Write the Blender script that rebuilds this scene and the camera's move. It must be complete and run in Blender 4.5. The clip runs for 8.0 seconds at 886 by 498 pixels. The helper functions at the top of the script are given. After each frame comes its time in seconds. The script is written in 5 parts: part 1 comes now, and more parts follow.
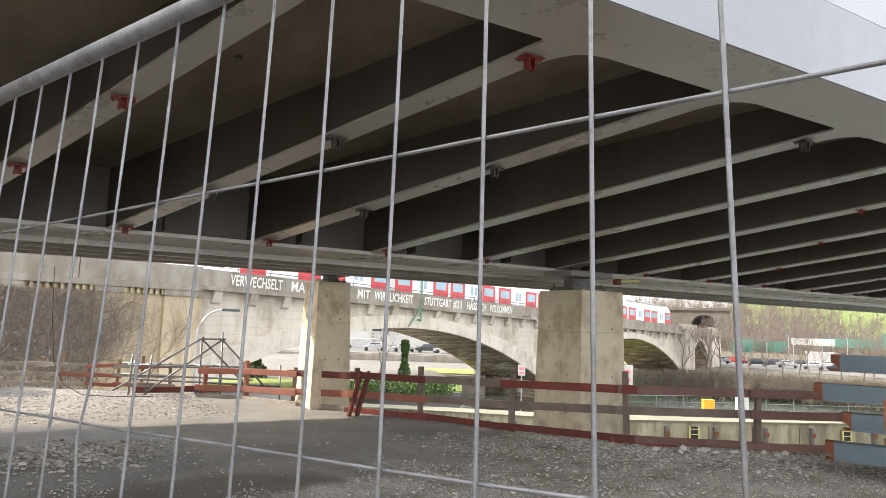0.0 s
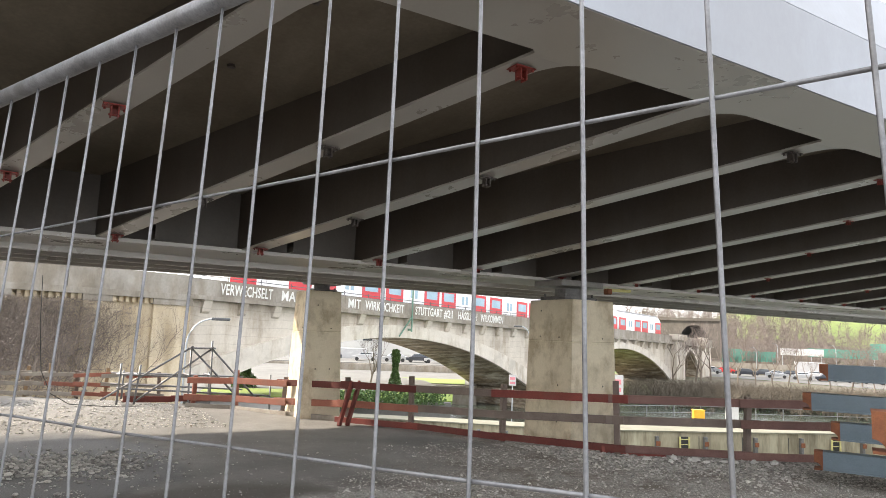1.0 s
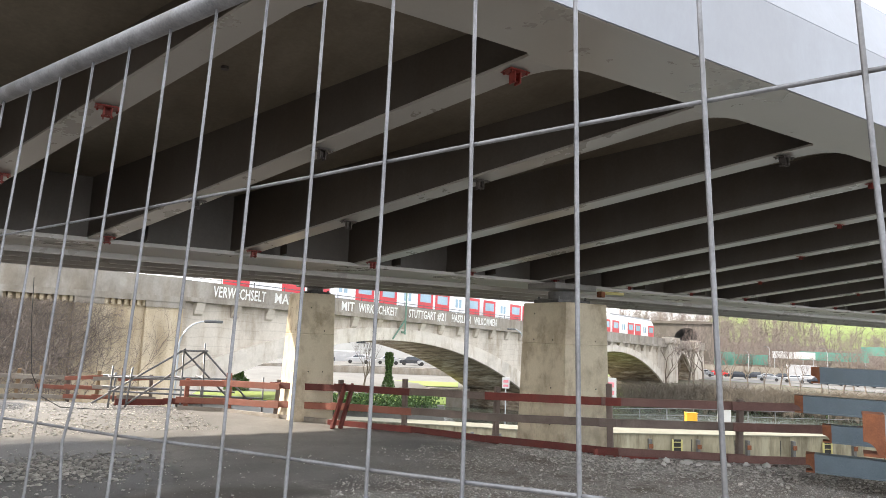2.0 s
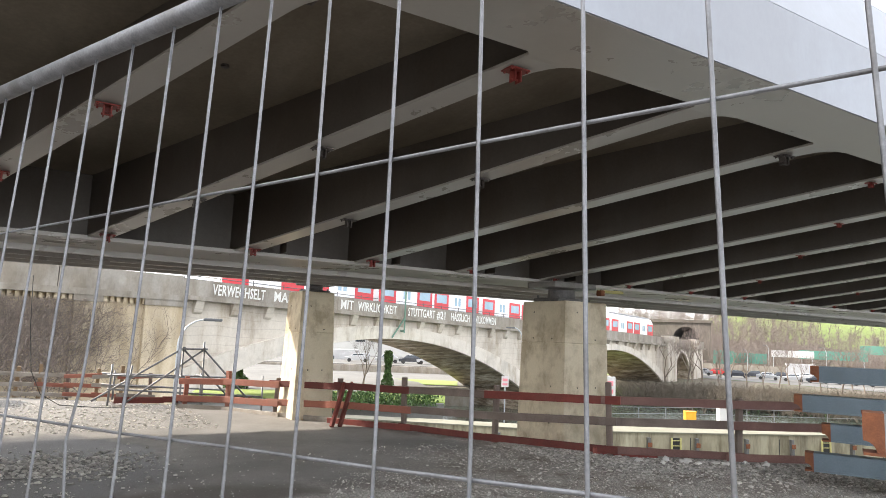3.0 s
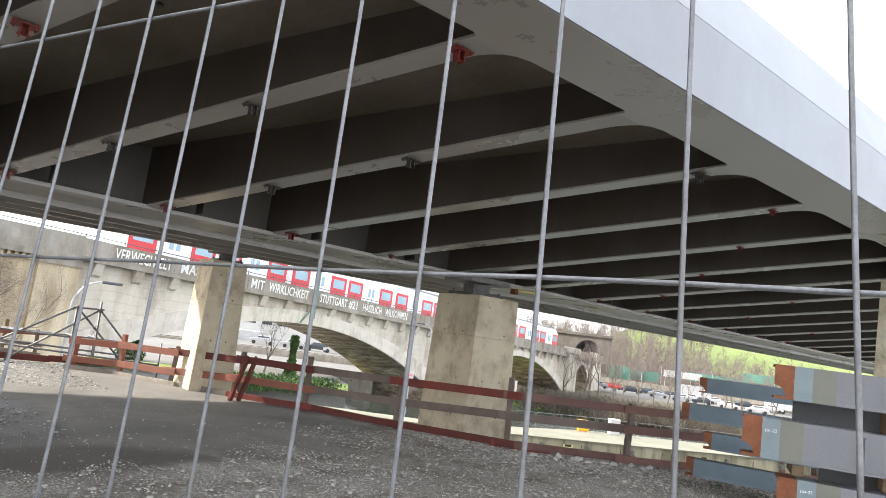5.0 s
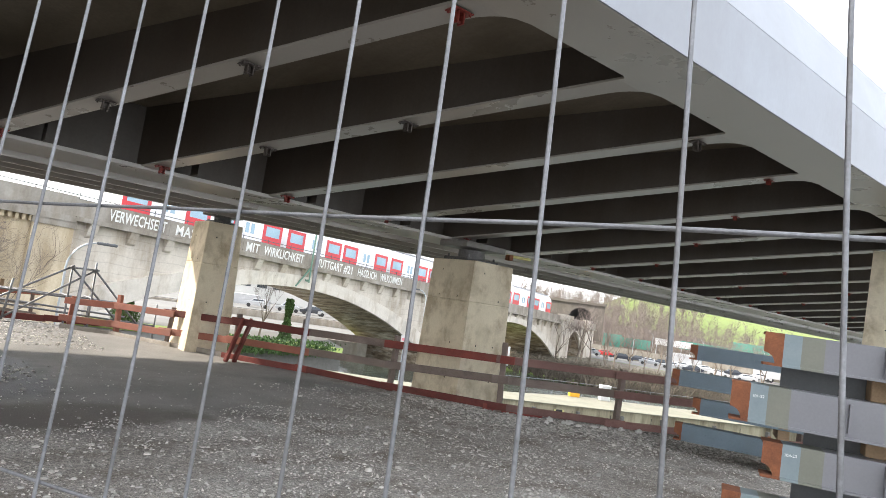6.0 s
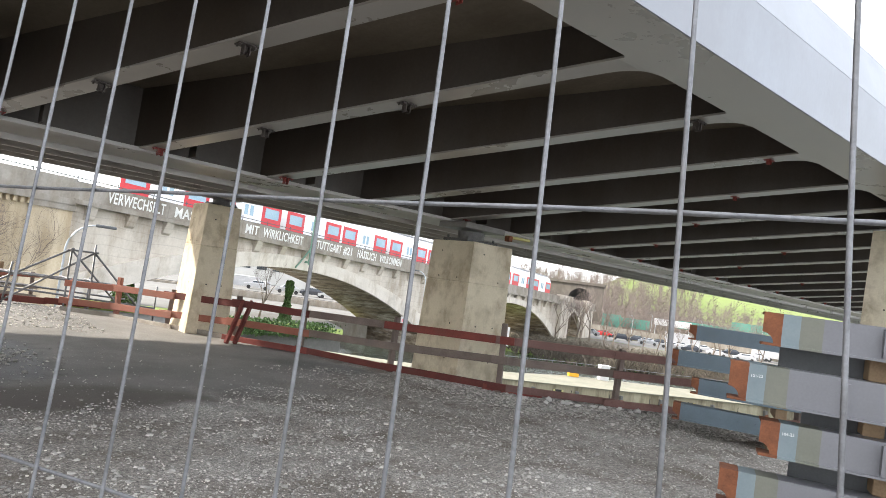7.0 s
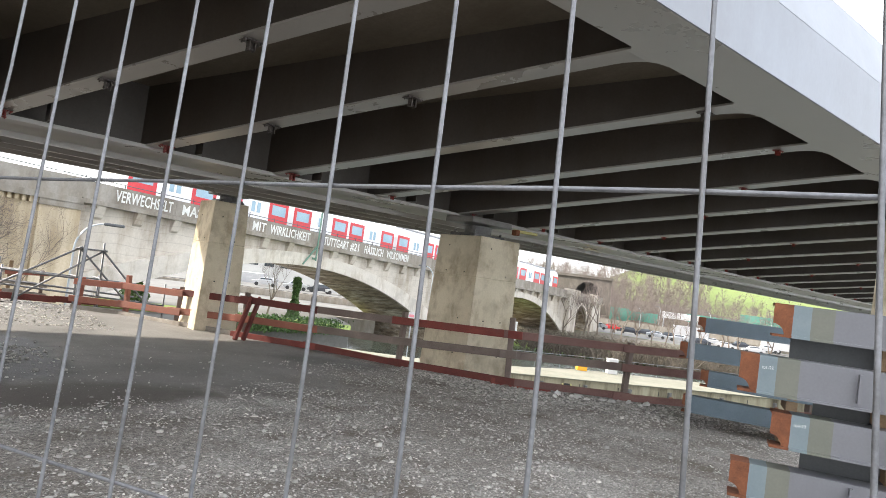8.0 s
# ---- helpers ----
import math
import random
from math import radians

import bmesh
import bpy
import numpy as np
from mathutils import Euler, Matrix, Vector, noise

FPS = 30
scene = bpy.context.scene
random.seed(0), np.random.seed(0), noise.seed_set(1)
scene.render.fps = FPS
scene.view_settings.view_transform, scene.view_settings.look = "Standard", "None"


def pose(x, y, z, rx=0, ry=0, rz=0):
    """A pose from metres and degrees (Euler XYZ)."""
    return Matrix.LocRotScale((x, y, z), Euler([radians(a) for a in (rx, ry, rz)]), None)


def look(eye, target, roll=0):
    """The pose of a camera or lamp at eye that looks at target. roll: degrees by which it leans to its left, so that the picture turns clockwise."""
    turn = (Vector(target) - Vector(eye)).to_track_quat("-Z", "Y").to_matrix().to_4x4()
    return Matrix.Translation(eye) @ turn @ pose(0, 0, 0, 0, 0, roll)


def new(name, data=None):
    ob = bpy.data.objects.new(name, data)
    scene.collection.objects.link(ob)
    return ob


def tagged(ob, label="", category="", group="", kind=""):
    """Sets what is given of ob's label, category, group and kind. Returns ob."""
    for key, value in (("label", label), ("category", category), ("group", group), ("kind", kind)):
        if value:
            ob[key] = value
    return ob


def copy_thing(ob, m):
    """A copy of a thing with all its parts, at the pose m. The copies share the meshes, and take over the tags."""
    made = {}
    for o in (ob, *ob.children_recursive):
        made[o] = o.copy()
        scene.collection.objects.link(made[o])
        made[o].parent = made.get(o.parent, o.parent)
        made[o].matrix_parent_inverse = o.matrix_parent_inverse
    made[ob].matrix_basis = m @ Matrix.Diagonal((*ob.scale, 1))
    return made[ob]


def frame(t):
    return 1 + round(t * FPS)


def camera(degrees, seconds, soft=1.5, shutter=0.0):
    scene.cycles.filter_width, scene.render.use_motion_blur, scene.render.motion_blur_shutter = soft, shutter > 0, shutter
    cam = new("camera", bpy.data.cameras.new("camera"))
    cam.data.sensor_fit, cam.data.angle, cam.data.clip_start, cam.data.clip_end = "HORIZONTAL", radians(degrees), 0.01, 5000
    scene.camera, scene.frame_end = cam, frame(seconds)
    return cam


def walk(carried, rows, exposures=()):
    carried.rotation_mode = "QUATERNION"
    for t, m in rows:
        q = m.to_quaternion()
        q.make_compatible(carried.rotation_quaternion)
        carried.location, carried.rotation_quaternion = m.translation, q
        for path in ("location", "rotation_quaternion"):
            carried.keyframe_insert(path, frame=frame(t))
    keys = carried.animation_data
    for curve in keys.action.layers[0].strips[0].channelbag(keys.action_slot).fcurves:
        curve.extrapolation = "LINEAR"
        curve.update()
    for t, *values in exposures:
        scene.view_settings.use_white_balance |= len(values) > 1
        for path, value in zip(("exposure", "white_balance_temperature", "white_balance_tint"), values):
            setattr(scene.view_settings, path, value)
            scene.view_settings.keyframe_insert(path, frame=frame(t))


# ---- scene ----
cam = camera(67.1, 8.0, soft=0.85)
PATH = [
    (0, (0.237, 0.197, 1.768), (1.2314, 1.9190, 1.9852), 2.06),
    (0.5, (0.230, 0.193, 1.764), (1.2392, 1.9039, 1.9963), 2.17),
    (1, (0.229, 0.189, 1.760), (1.2435, 1.8950, 2.0069), 2.16),
    (1.5, (0.230, 0.188, 1.759), (1.2574, 1.8846, 2.0147), 2.20),
    (3, (0.223, 0.192, 1.758), (1.2551, 1.8865, 2.0094), 2.27),
    (3.5, (0.229, 0.198, 1.757), (1.2738, 1.8871, 1.9922), 2.60),
    (4, (0.226, 0.209, 1.722), (1.3270, 1.8608, 1.9622), 3.52),
    (4.5, (0.226, 0.224, 1.656), (1.4097, 1.8135, 1.9223), 6.14),
    (5, (0.217, 0.222, 1.595), (1.4473, 1.7771, 1.8549), 7.71),
    (6.5, (0.206, 0.214, 1.576), (1.4747, 1.7548, 1.6984), 8.55),
    (7, (0.211, 0.220, 1.580), (1.4796, 1.7622, 1.6868), 8.21),
    (7.5, (0.216, 0.227, 1.578), (1.4777, 1.7758, 1.6756), 7.96),
    (8, (0.217, 0.233, 1.572), (1.4725, 1.7880, 1.6617), 7.67),
]
walk(cam, [(t, look(e, g, r)) for t, e, g, r in PATH],
     [(0, 1.05, 7000, 11), (1.5, 1.05, 6800, 11), (3.5, 1.05, 6700, 11), (5, 1.05, 6580, 10), (8, 1.0, 6580, 10)])

# ---------------------------------------------------------------- world and sun
world = bpy.data.worlds.new("world")
scene.world = world
world.use_nodes = True
wn, wl = world.node_tree.nodes, world.node_tree.links
sky = wn.new("ShaderNodeTexSky")
sky.sky_type, sky.sun_disc = "NISHITA", False
TO_SUN = Vector((-0.62, 0.58, 0.55)).normalized()
sky.sun_elevation = math.asin(TO_SUN.z)
sky.sun_rotation = math.atan2(TO_SUN.x, TO_SUN.y)
sky.dust_density, sky.air_density = 4.0, 1.2
# thin bright cloud over the whole sky
cloud = wn.new("ShaderNodeMix")
cloud.data_type = "RGBA"
cloud.inputs[0].default_value = 0.72
cn = wn.new("ShaderNodeTexNoise")
cn.inputs["Scale"].default_value, cn.inputs["Detail"].default_value = 3.0, 5.0
cr = wn.new("ShaderNodeValToRGB")
cr.color_ramp.elements[0].color = (8.2, 8.8, 9.8, 1)
cr.color_ramp.elements[1].color = (12.5, 12.7, 13.0, 1)
wl.new(cn.outputs["Fac"], cr.inputs["Fac"])
wl.new(sky.outputs[0], cloud.inputs[6])
wl.new(cr.outputs[0], cloud.inputs[7])
wl.new(cloud.outputs[2], wn["Background"].inputs[0])
wn["Background"].inputs[1].default_value = 0.15
sun = new("sun", bpy.data.lights.new("sun", "SUN"))
sun.data.energy, sun.data.angle, sun.data.color = 4.3, radians(1.0), (1.0, 0.93, 0.82)
sun.matrix_world = look(TO_SUN * 100, (0, 0, 0))


# ---------------------------------------------------------------- materials
def material(name, dark, light, scale=4.0, rough=0.7, metal=0.0, bump=0.15, fine=60.0, stain=None,
             stain_scale=0.8, stain_amount=0.5, stretch=(1, 1, 1), spread=0.0, rough_var=0.12, dist=0.01):
    """Two tones mixed by coarse and fine noise, stains of a third tone, fine relief."""
    m = bpy.data.materials.new(name)
    m.use_nodes = True
    n, l = m.node_tree.nodes, m.node_tree.links
    b = n["Principled BSDF"]
    geo = n.new("ShaderNodeNewGeometry")
    mp = n.new("ShaderNodeMapping")
    mp.inputs["Scale"].default_value = stretch
    l.new(geo.outputs["Position"], mp.inputs["Vector"])

    def noise_node(s, d=6.0):
        t = n.new("ShaderNodeTexNoise")
        t.inputs["Scale"].default_value, t.inputs["Detail"].default_value = s, d
        t.inputs["Roughness"].default_value = 0.62
        l.new(mp.outputs[0], t.inputs["Vector"])
        return t

    big, small = noise_node(scale), noise_node(fine, 3.0)
    mix = n.new("ShaderNodeMath")
    mix.operation = "MULTIPLY_ADD"
    mix.inputs[1].default_value = 0.35
    l.new(small.outputs["Fac"], mix.inputs[0])
    sc = n.new("ShaderNodeMath")
    sc.operation = "MULTIPLY"
    sc.inputs[1].default_value = 0.65
    l.new(big.outputs["Fac"], sc.inputs[0])
    l.new(sc.outputs[0], mix.inputs[2])
    ramp = n.new("ShaderNodeValToRGB")
    ramp.color_ramp.elements[0].position, ramp.color_ramp.elements[1].position = 0.34, 0.66
    ramp.color_ramp.elements[0].color, ramp.color_ramp.elements[1].color = (*dark, 1), (*light, 1)
    l.new(mix.outputs[0], ramp.inputs["Fac"])
    out = ramp.outputs[0]
    if stain:
        st = noise_node(stain_scale, 8.0)
        sr = n.new("ShaderNodeValToRGB")
        sr.color_ramp.elements[0].position, sr.color_ramp.elements[1].position = 0.5, 0.68
        l.new(st.outputs["Fac"], sr.inputs["Fac"])
        sa = n.new("ShaderNodeMath")
        sa.operation = "MULTIPLY"
        sa.inputs[1].default_value = stain_amount
        l.new(sr.outputs[0], sa.inputs[0])
        mx = n.new("ShaderNodeMix")
        mx.data_type = "RGBA"
        l.new(sa.outputs[0], mx.inputs[0])
        l.new(out, mx.inputs[6])
        mx.inputs[7].default_value = (*stain, 1)
        out = mx.outputs[2]
    if spread:
        oi = n.new("ShaderNodeObjectInfo")
        g2 = n.new("ShaderNodeNewGeometry")
        ad = n.new("ShaderNodeMath")
        ad.operation = "ADD"
        l.new(oi.outputs["Random"], ad.inputs[0])
        l.new(g2.outputs["Random Per Island"], ad.inputs[1])
        fr = n.new("ShaderNodeMath")
        fr.operation = "FRACT"
        l.new(ad.outputs[0], fr.inputs[0])
        mr = n.new("ShaderNodeMapRange")
        mr.inputs["To Min"].default_value, mr.inputs["To Max"].default_value = 1 - spread, 1 + spread
        l.new(fr.outputs[0], mr.inputs["Value"])
        hv = n.new("ShaderNodeHueSaturation")
        l.new(mr.outputs[0], hv.inputs["Value"])
        l.new(out, hv.inputs["Color"])
        out = hv.outputs[0]
    l.new(out, b.inputs["Base Color"])
    rr = n.new("ShaderNodeMapRange")
    rr.inputs["To Min"].default_value = max(0.03, rough - rough_var)
    rr.inputs["To Max"].default_value = min(1.0, rough + rough_var)
    l.new(big.outputs["Fac"], rr.inputs["Value"])
    l.new(rr.outputs[0], b.inputs["Roughness"])
    b.inputs["Metallic"].default_value = metal
    if bump:
        bp = n.new("ShaderNodeBump")
        bp.inputs["Strength"].default_value, bp.inputs["Distance"].default_value = bump, dist
        l.new(mix.outputs[0], bp.inputs["Height"])
        l.new(bp.outputs[0], b.inputs["Normal"])
    return m


def tint(mat, build):
    """Multiply a material's base colour by the factor that build(n, l, position) gives."""
    n, l = mat.node_tree.nodes, mat.node_tree.links
    b = n["Principled BSDF"]
    geo = n.new("ShaderNodeNewGeometry")
    fac = build(n, l, geo.outputs["Position"])
    mx = n.new("ShaderNodeMix")
    mx.data_type, mx.blend_type = "RGBA", "MULTIPLY"
    mx.inputs[0].default_value = 1.0
    l.new(b.inputs["Base Color"].links[0].from_socket, mx.inputs[6])
    l.new(fac, mx.inputs[7])
    l.new(mx.outputs[2], b.inputs["Base Color"])
    return mat


def streaks(mat, low=0.5, scale=1.0, stretch=(1, 1, 0.1), lo=0.38, hi=0.62, tone=(1.0, 0.94, 0.86)):
    """Run-off streaks, drawn out along one axis."""
    def build(n, l, pos):
        mp = n.new("ShaderNodeMapping")
        mp.inputs["Scale"].default_value = stretch
        l.new(pos, mp.inputs["Vector"])
        t = n.new("ShaderNodeTexNoise")
        t.inputs["Scale"].default_value, t.inputs["Detail"].default_value = scale, 7.0
        t.inputs["Roughness"].default_value = 0.66
        l.new(mp.outputs[0], t.inputs["Vector"])
        r = n.new("ShaderNodeValToRGB")
        r.color_ramp.elements[0].position, r.color_ramp.elements[1].position = lo, hi
        r.color_ramp.elements[0].color = (low * tone[0], low * tone[1], low * tone[2], 1)
        r.color_ramp.elements[1].color = (1, 1, 1, 1)
        l.new(t.outputs["Fac"], r.inputs["Fac"])
        return r.outputs[0]
    return tint(mat, build)


def board_lines(mat, pitch, dark=0.7, axis=2, width=0.06):
    """Thin marks that formwork boards left in the concrete."""
    def build(n, l, pos):
        sp = n.new("ShaderNodeSeparateXYZ")
        l.new(pos, sp.inputs[0])
        w = n.new("ShaderNodeTexNoise")
        w.inputs["Scale"].default_value = 0.35
        l.new(pos, w.inputs["Vector"])
        ma = n.new("ShaderNodeMath")
        ma.operation = "MULTIPLY_ADD"
        ma.inputs[1].default_value = 1.0 / pitch
        l.new(sp.outputs[axis], ma.inputs[0])
        l.new(w.outputs["Fac"], ma.inputs[2])
        fr = n.new("ShaderNodeMath")
        fr.operation = "FRACT"
        l.new(ma.outputs[0], fr.inputs[0])
        r = n.new("ShaderNodeValToRGB")
        e = r.color_ramp.elements
        e[0].position, e[1].position = 0.0, width * 2
        e[0].color, e[1].color = (dark, dark, dark, 1), (1, 1, 1, 1)
        l.new(fr.outputs[0], r.inputs["Fac"])
        return r.outputs[0]
    return tint(mat, build)


GALV = material("galvanised_steel", (0.13, 0.133, 0.142), (0.27, 0.274, 0.287), 30, 0.5, 0.6, 0.15, 300, (0.12, 0.112, 0.104), 12, 0.5, dist=0.001)
STEEL_GREY = material("grey_bridge_paint", (0.335, 0.313, 0.282), (0.37, 0.347, 0.313), 1.2, 0.28, 0.0, 0.01, 40, (0.305, 0.284, 0.255), 0.7, 0.3, rough_var=0.03)
STEEL_GREY.node_tree.nodes["Principled BSDF"].inputs["Specular IOR Level"].default_value = 0.85
# Bridge grey darkened for the webs: shade under the deck put into the colour
STEEL_WEB = streaks(material("shaded_web_bridge_paint", (0.086, 0.074, 0.064), (0.122, 0.106, 0.092), 0.9, 0.42, 0.0, 0.05, 30, (0.066, 0.057, 0.050), 0.5, 0.5), 0.8, 0.9, (1, 1, 0.25))
DECK = streaks(material("weathered_deck_soffit", (0.175, 0.148, 0.112), (0.27, 0.236, 0.184), 0.8, 0.7, 0.0, 0.08, 25, (0.14, 0.115, 0.082), 0.5, 0.6), 0.65, 0.7, (1, 0.35, 1))
# Pale fascia paint; the blue of the skylight on it is part of the colour
FASCIA = streaks(material("skylit_fascia_paint", (0.29, 0.312, 0.358), (0.33, 0.352, 0.398), 0.7, 0.4, 0.0, 0.03, 30, (0.265, 0.286, 0.322), 1.5, 0.4, (1, 1, 0.5)), 0.88, 0.9, (0.6, 1, 0.6), tone=(1, 0.98, 0.96))
CLAMP = material("red_primer", (0.17, 0.024, 0.018), (0.27, 0.042, 0.032), 20, 0.5, 0.0, 0.1, 120)
CLAMP_DARK = material("dark_bracket_steel", (0.07, 0.06, 0.055), (0.14, 0.12, 0.11), 20, 0.55, 0.4, 0.1, 120)
PIPE = material("grey_drain_pipe", (0.18, 0.17, 0.16), (0.26, 0.25, 0.24), 6, 0.5)
BEARING = material("dark_bearing_steel", (0.10, 0.10, 0.10), (0.20, 0.195, 0.19), 8, 0.5, 0.3)
CONCRETE = streaks(material("new_pier_concrete", (0.64, 0.56, 0.41), (0.79, 0.71, 0.555), 1.3, 0.85, 0.0, 0.25, 35, (0.42, 0.35, 0.235), 1.9, 0.75), 0.70, 2.3, (1, 1, 0.7), 0.36, 0.5)
PARAPET = streaks(material("grey_parapet_concrete", (0.27, 0.248, 0.217), (0.38, 0.352, 0.312), 0.5, 0.9, 0.0, 0.3, 7, (0.17, 0.153, 0.132), 0.4, 0.6, (1, 1, 0.8), dist=0.05), 0.72, 0.9, (1, 1, 0.3))
OLD_CONCRETE = board_lines(streaks(material("old_viaduct_concrete", (0.48, 0.435, 0.375), (0.63, 0.58, 0.51), 0.5, 0.9, 0.0, 0.3, 7, (0.30, 0.262, 0.22), 0.33, 0.65, (1, 1, 0.8), dist=0.05), 0.72, 0.55, (1, 1, 0.2), 0.34, 0.52), 0.62, 0.8)
RING = streaks(material("smooth_arch_ring", (0.53, 0.49, 0.43), (0.66, 0.615, 0.55), 0.6, 0.9, 0.0, 0.2, 7, (0.34, 0.31, 0.27), 0.4, 0.6, dist=0.05), 0.72, 0.8, (1, 1, 0.3), 0.34, 0.5)
# Darker and browner than the viaduct wall, with pale drawn-out patches
SOFFIT = streaks(material("mottled_arch_soffit", (0.27, 0.215, 0.155), (0.42, 0.355, 0.28), 0.6, 0.9, 0.0, 0.3, 6, (0.74, 0.70, 0.63), 0.5, 0.9, (1.6, 0.4, 2.2), dist=0.05), 0.45, 1.1, (1.5, 0.35, 2.0), 0.40, 0.56)
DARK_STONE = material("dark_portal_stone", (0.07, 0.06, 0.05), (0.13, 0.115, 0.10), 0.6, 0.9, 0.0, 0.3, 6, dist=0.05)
ABUTMENT = streaks(material("ochre_abutment_render", (0.52, 0.43, 0.30), (0.68, 0.59, 0.44), 0.5, 0.9, 0.0, 0.3, 8, (0.38, 0.32, 0.245), 0.25, 0.6, dist=0.05), 0.7, 0.8, (1, 1, 0.2))
QUAY = streaks(material("stained_quay_concrete", (0.27, 0.235, 0.155), (0.45, 0.41, 0.30), 0.4, 0.9, 0.0, 0.3, 5, (0.13, 0.11, 0.08), 0.3, 0.75, (1, 1, 0.35), dist=0.05), 0.35, 0.9, (1, 1, 0.12), 0.36, 0.55)
QUAY_TOP = material("pale_quay_paving", (0.15, 0.15, 0.105), (0.25, 0.235, 0.185), 0.6, 0.9, 0.0, 0.1, 5)
# Orange boards, and red ones on the left with sunlight put into the colour
ORANGE_BOARD = material("orange_and_sunlit_red_board", (0.24, 0.082, 0.055), (0.35, 0.135, 0.095), 4, 0.75, 0.0, 0.3, 50, (0.16, 0.09, 0.07), 2.0, 0.6, spread=0.25)
RED_BOARD = material("red_painted_board", (0.12, 0.024, 0.020), (0.22, 0.050, 0.038), 4, 0.75, 0.0, 0.3, 50, (0.10, 0.055, 0.045), 2.0, 0.6, spread=0.25)
GREY_BOARD = material("weathered_board", (0.13, 0.10, 0.085), (0.24, 0.19, 0.165), 4, 0.85, 0.0, 0.3, 60, (0.09, 0.06, 0.05), 2, 0.6, spread=0.2)
OLD_BOARD = material("silvered_old_board", (0.24, 0.21, 0.18), (0.40, 0.365, 0.325), 5, 0.85, 0.0, 0.3, 60, (0.17, 0.13, 0.10), 2, 0.5, spread=0.2)
FADED_BOARD = material("faded_red_brown_board", (0.15, 0.075, 0.064), (0.25, 0.14, 0.122), 4, 0.8, 0.0, 0.3, 50, (0.11, 0.07, 0.06), 2.0, 0.6, spread=0.2)
TIMBER = material("sawn_timber", (0.19, 0.125, 0.07), (0.31, 0.215, 0.13), 6, 0.8, 0.0, 0.3, 60, spread=0.15)
ROCK = material("grey_limestone_chips", (0.24, 0.225, 0.20), (0.47, 0.45, 0.42), 9, 0.9, 0.0, 0.3, 80, spread=0.5)
PALE_CHIPS = material("pale_gravel_chips", (0.34, 0.32, 0.29), (0.58, 0.555, 0.52), 9, 0.9, 0.0, 0.3, 80, spread=0.5)
WHITE_ROCK = material("pale_boulder", (0.55, 0.54, 0.51), (0.72, 0.71, 0.68), 9, 0.9, 0.0, 0.3, 60, spread=0.1)
RUST = material("rusted_steel", (0.12, 0.04, 0.018), (0.27, 0.10, 0.045), 8, 0.85, 0.0, 0.25, 90)
BLUE_PRIMER = material("blue_grey_primer", (0.10, 0.14, 0.17), (0.155, 0.20, 0.235), 2.5, 0.5, 0.0, 0.08, 60, (0.12, 0.15, 0.17), 3, 0.4)
PALE_PRIMER = material("pale_blue_primer", (0.17, 0.215, 0.235), (0.22, 0.265, 0.28), 3, 0.55, 0.0, 0.05, 60)
OLIVE_BAND = material("olive_primer", (0.15, 0.155, 0.125), (0.19, 0.19, 0.155), 3, 0.55, 0.0, 0.05, 60)
LILAC_GREY = material("lilac_grey_topcoat", (0.165, 0.165, 0.18), (0.20, 0.20, 0.215), 1.4, 0.42, 0.0, 0.04, 60, (0.15, 0.15, 0.16), 1.0, 0.4)
# Dark steel; on the inner girders it carries the shade within the stack
SHADOW_STEEL = material("dark_and_shaded_grey_steel", (0.07, 0.075, 0.08), (0.11, 0.115, 0.12), 1.5, 0.5, 0.0, 0.05, 60)
YELLOW = material("yellow_marking", (0.48, 0.43, 0.16), (0.58, 0.53, 0.24), 5, 0.6)
CHALK = material("white_chalk", (0.75, 0.76, 0.76), (0.85, 0.85, 0.85), 20, 0.9)
WHITE_PAINT = material("worn_white_paint", (0.66, 0.66, 0.63), (0.82, 0.82, 0.80), 1.2, 0.85, 0.0, 0.1, 10, (0.50, 0.49, 0.46), 0.8, 0.5)
TRAIN_RED = material("train_red", (0.55, 0.03, 0.045), (0.64, 0.05, 0.06), 1, 0.35, 0.0, 0.0, 10, (0.45, 0.04, 0.05), 0.5, 0.4)
TRAIN_WHITE = material("train_white", (0.72, 0.72, 0.74), (0.80, 0.80, 0.82), 1, 0.35, 0.0, 0.0, 10)
TRAIN_ROOF = material("train_roof_grey", (0.32, 0.32, 0.33), (0.42, 0.42, 0.43), 1, 0.6)
TRAIN_GLASS = material("train_window_glass", (0.22, 0.36, 0.46), (0.36, 0.50, 0.60), 0.6, 0.12, 0.0, 0.0, 10)

ORANGE = material("orange_spray_paint", (0.75, 0.25, 0.06), (0.85, 0.42, 0.12), 0.8, 0.5)

GREEN_STEEL = material("green_mast_paint", (0.10, 0.20, 0.15), (0.16, 0.27, 0.21), 5, 0.6)
LAMP_GREY = material("lamp_post_grey", (0.40, 0.43, 0.46), (0.52, 0.55, 0.58), 5, 0.5, 0.3)
BARK = material("bare_bark", (0.12, 0.095, 0.075), (0.22, 0.18, 0.145), 3, 0.9, spread=0.25)
TWIG = material("bare_twigs", (0.13, 0.105, 0.095), (0.23, 0.19, 0.172), 1, 0.9, spread=0.3)
IVY = material("ivy_leaves", (0.035, 0.075, 0.018), (0.09, 0.165, 0.04), 2, 0.6, spread=0.35)
VINE = material("dry_vine", (0.15, 0.12, 0.10), (0.27, 0.22, 0.185), 2, 0.9, spread=0.35)
SCRUB = material("winter_scrub", (0.06, 0.05, 0.038), (0.125, 0.104, 0.078), 1, 0.95, spread=0.4)
GRASS = material("spring_grass", (0.17, 0.24, 0.045), (0.28, 0.35, 0.08), 0.12, 0.9, 0.0, 0.3, 2.5, (0.09, 0.10, 0.04), 0.03, 0.6, dist=0.1)
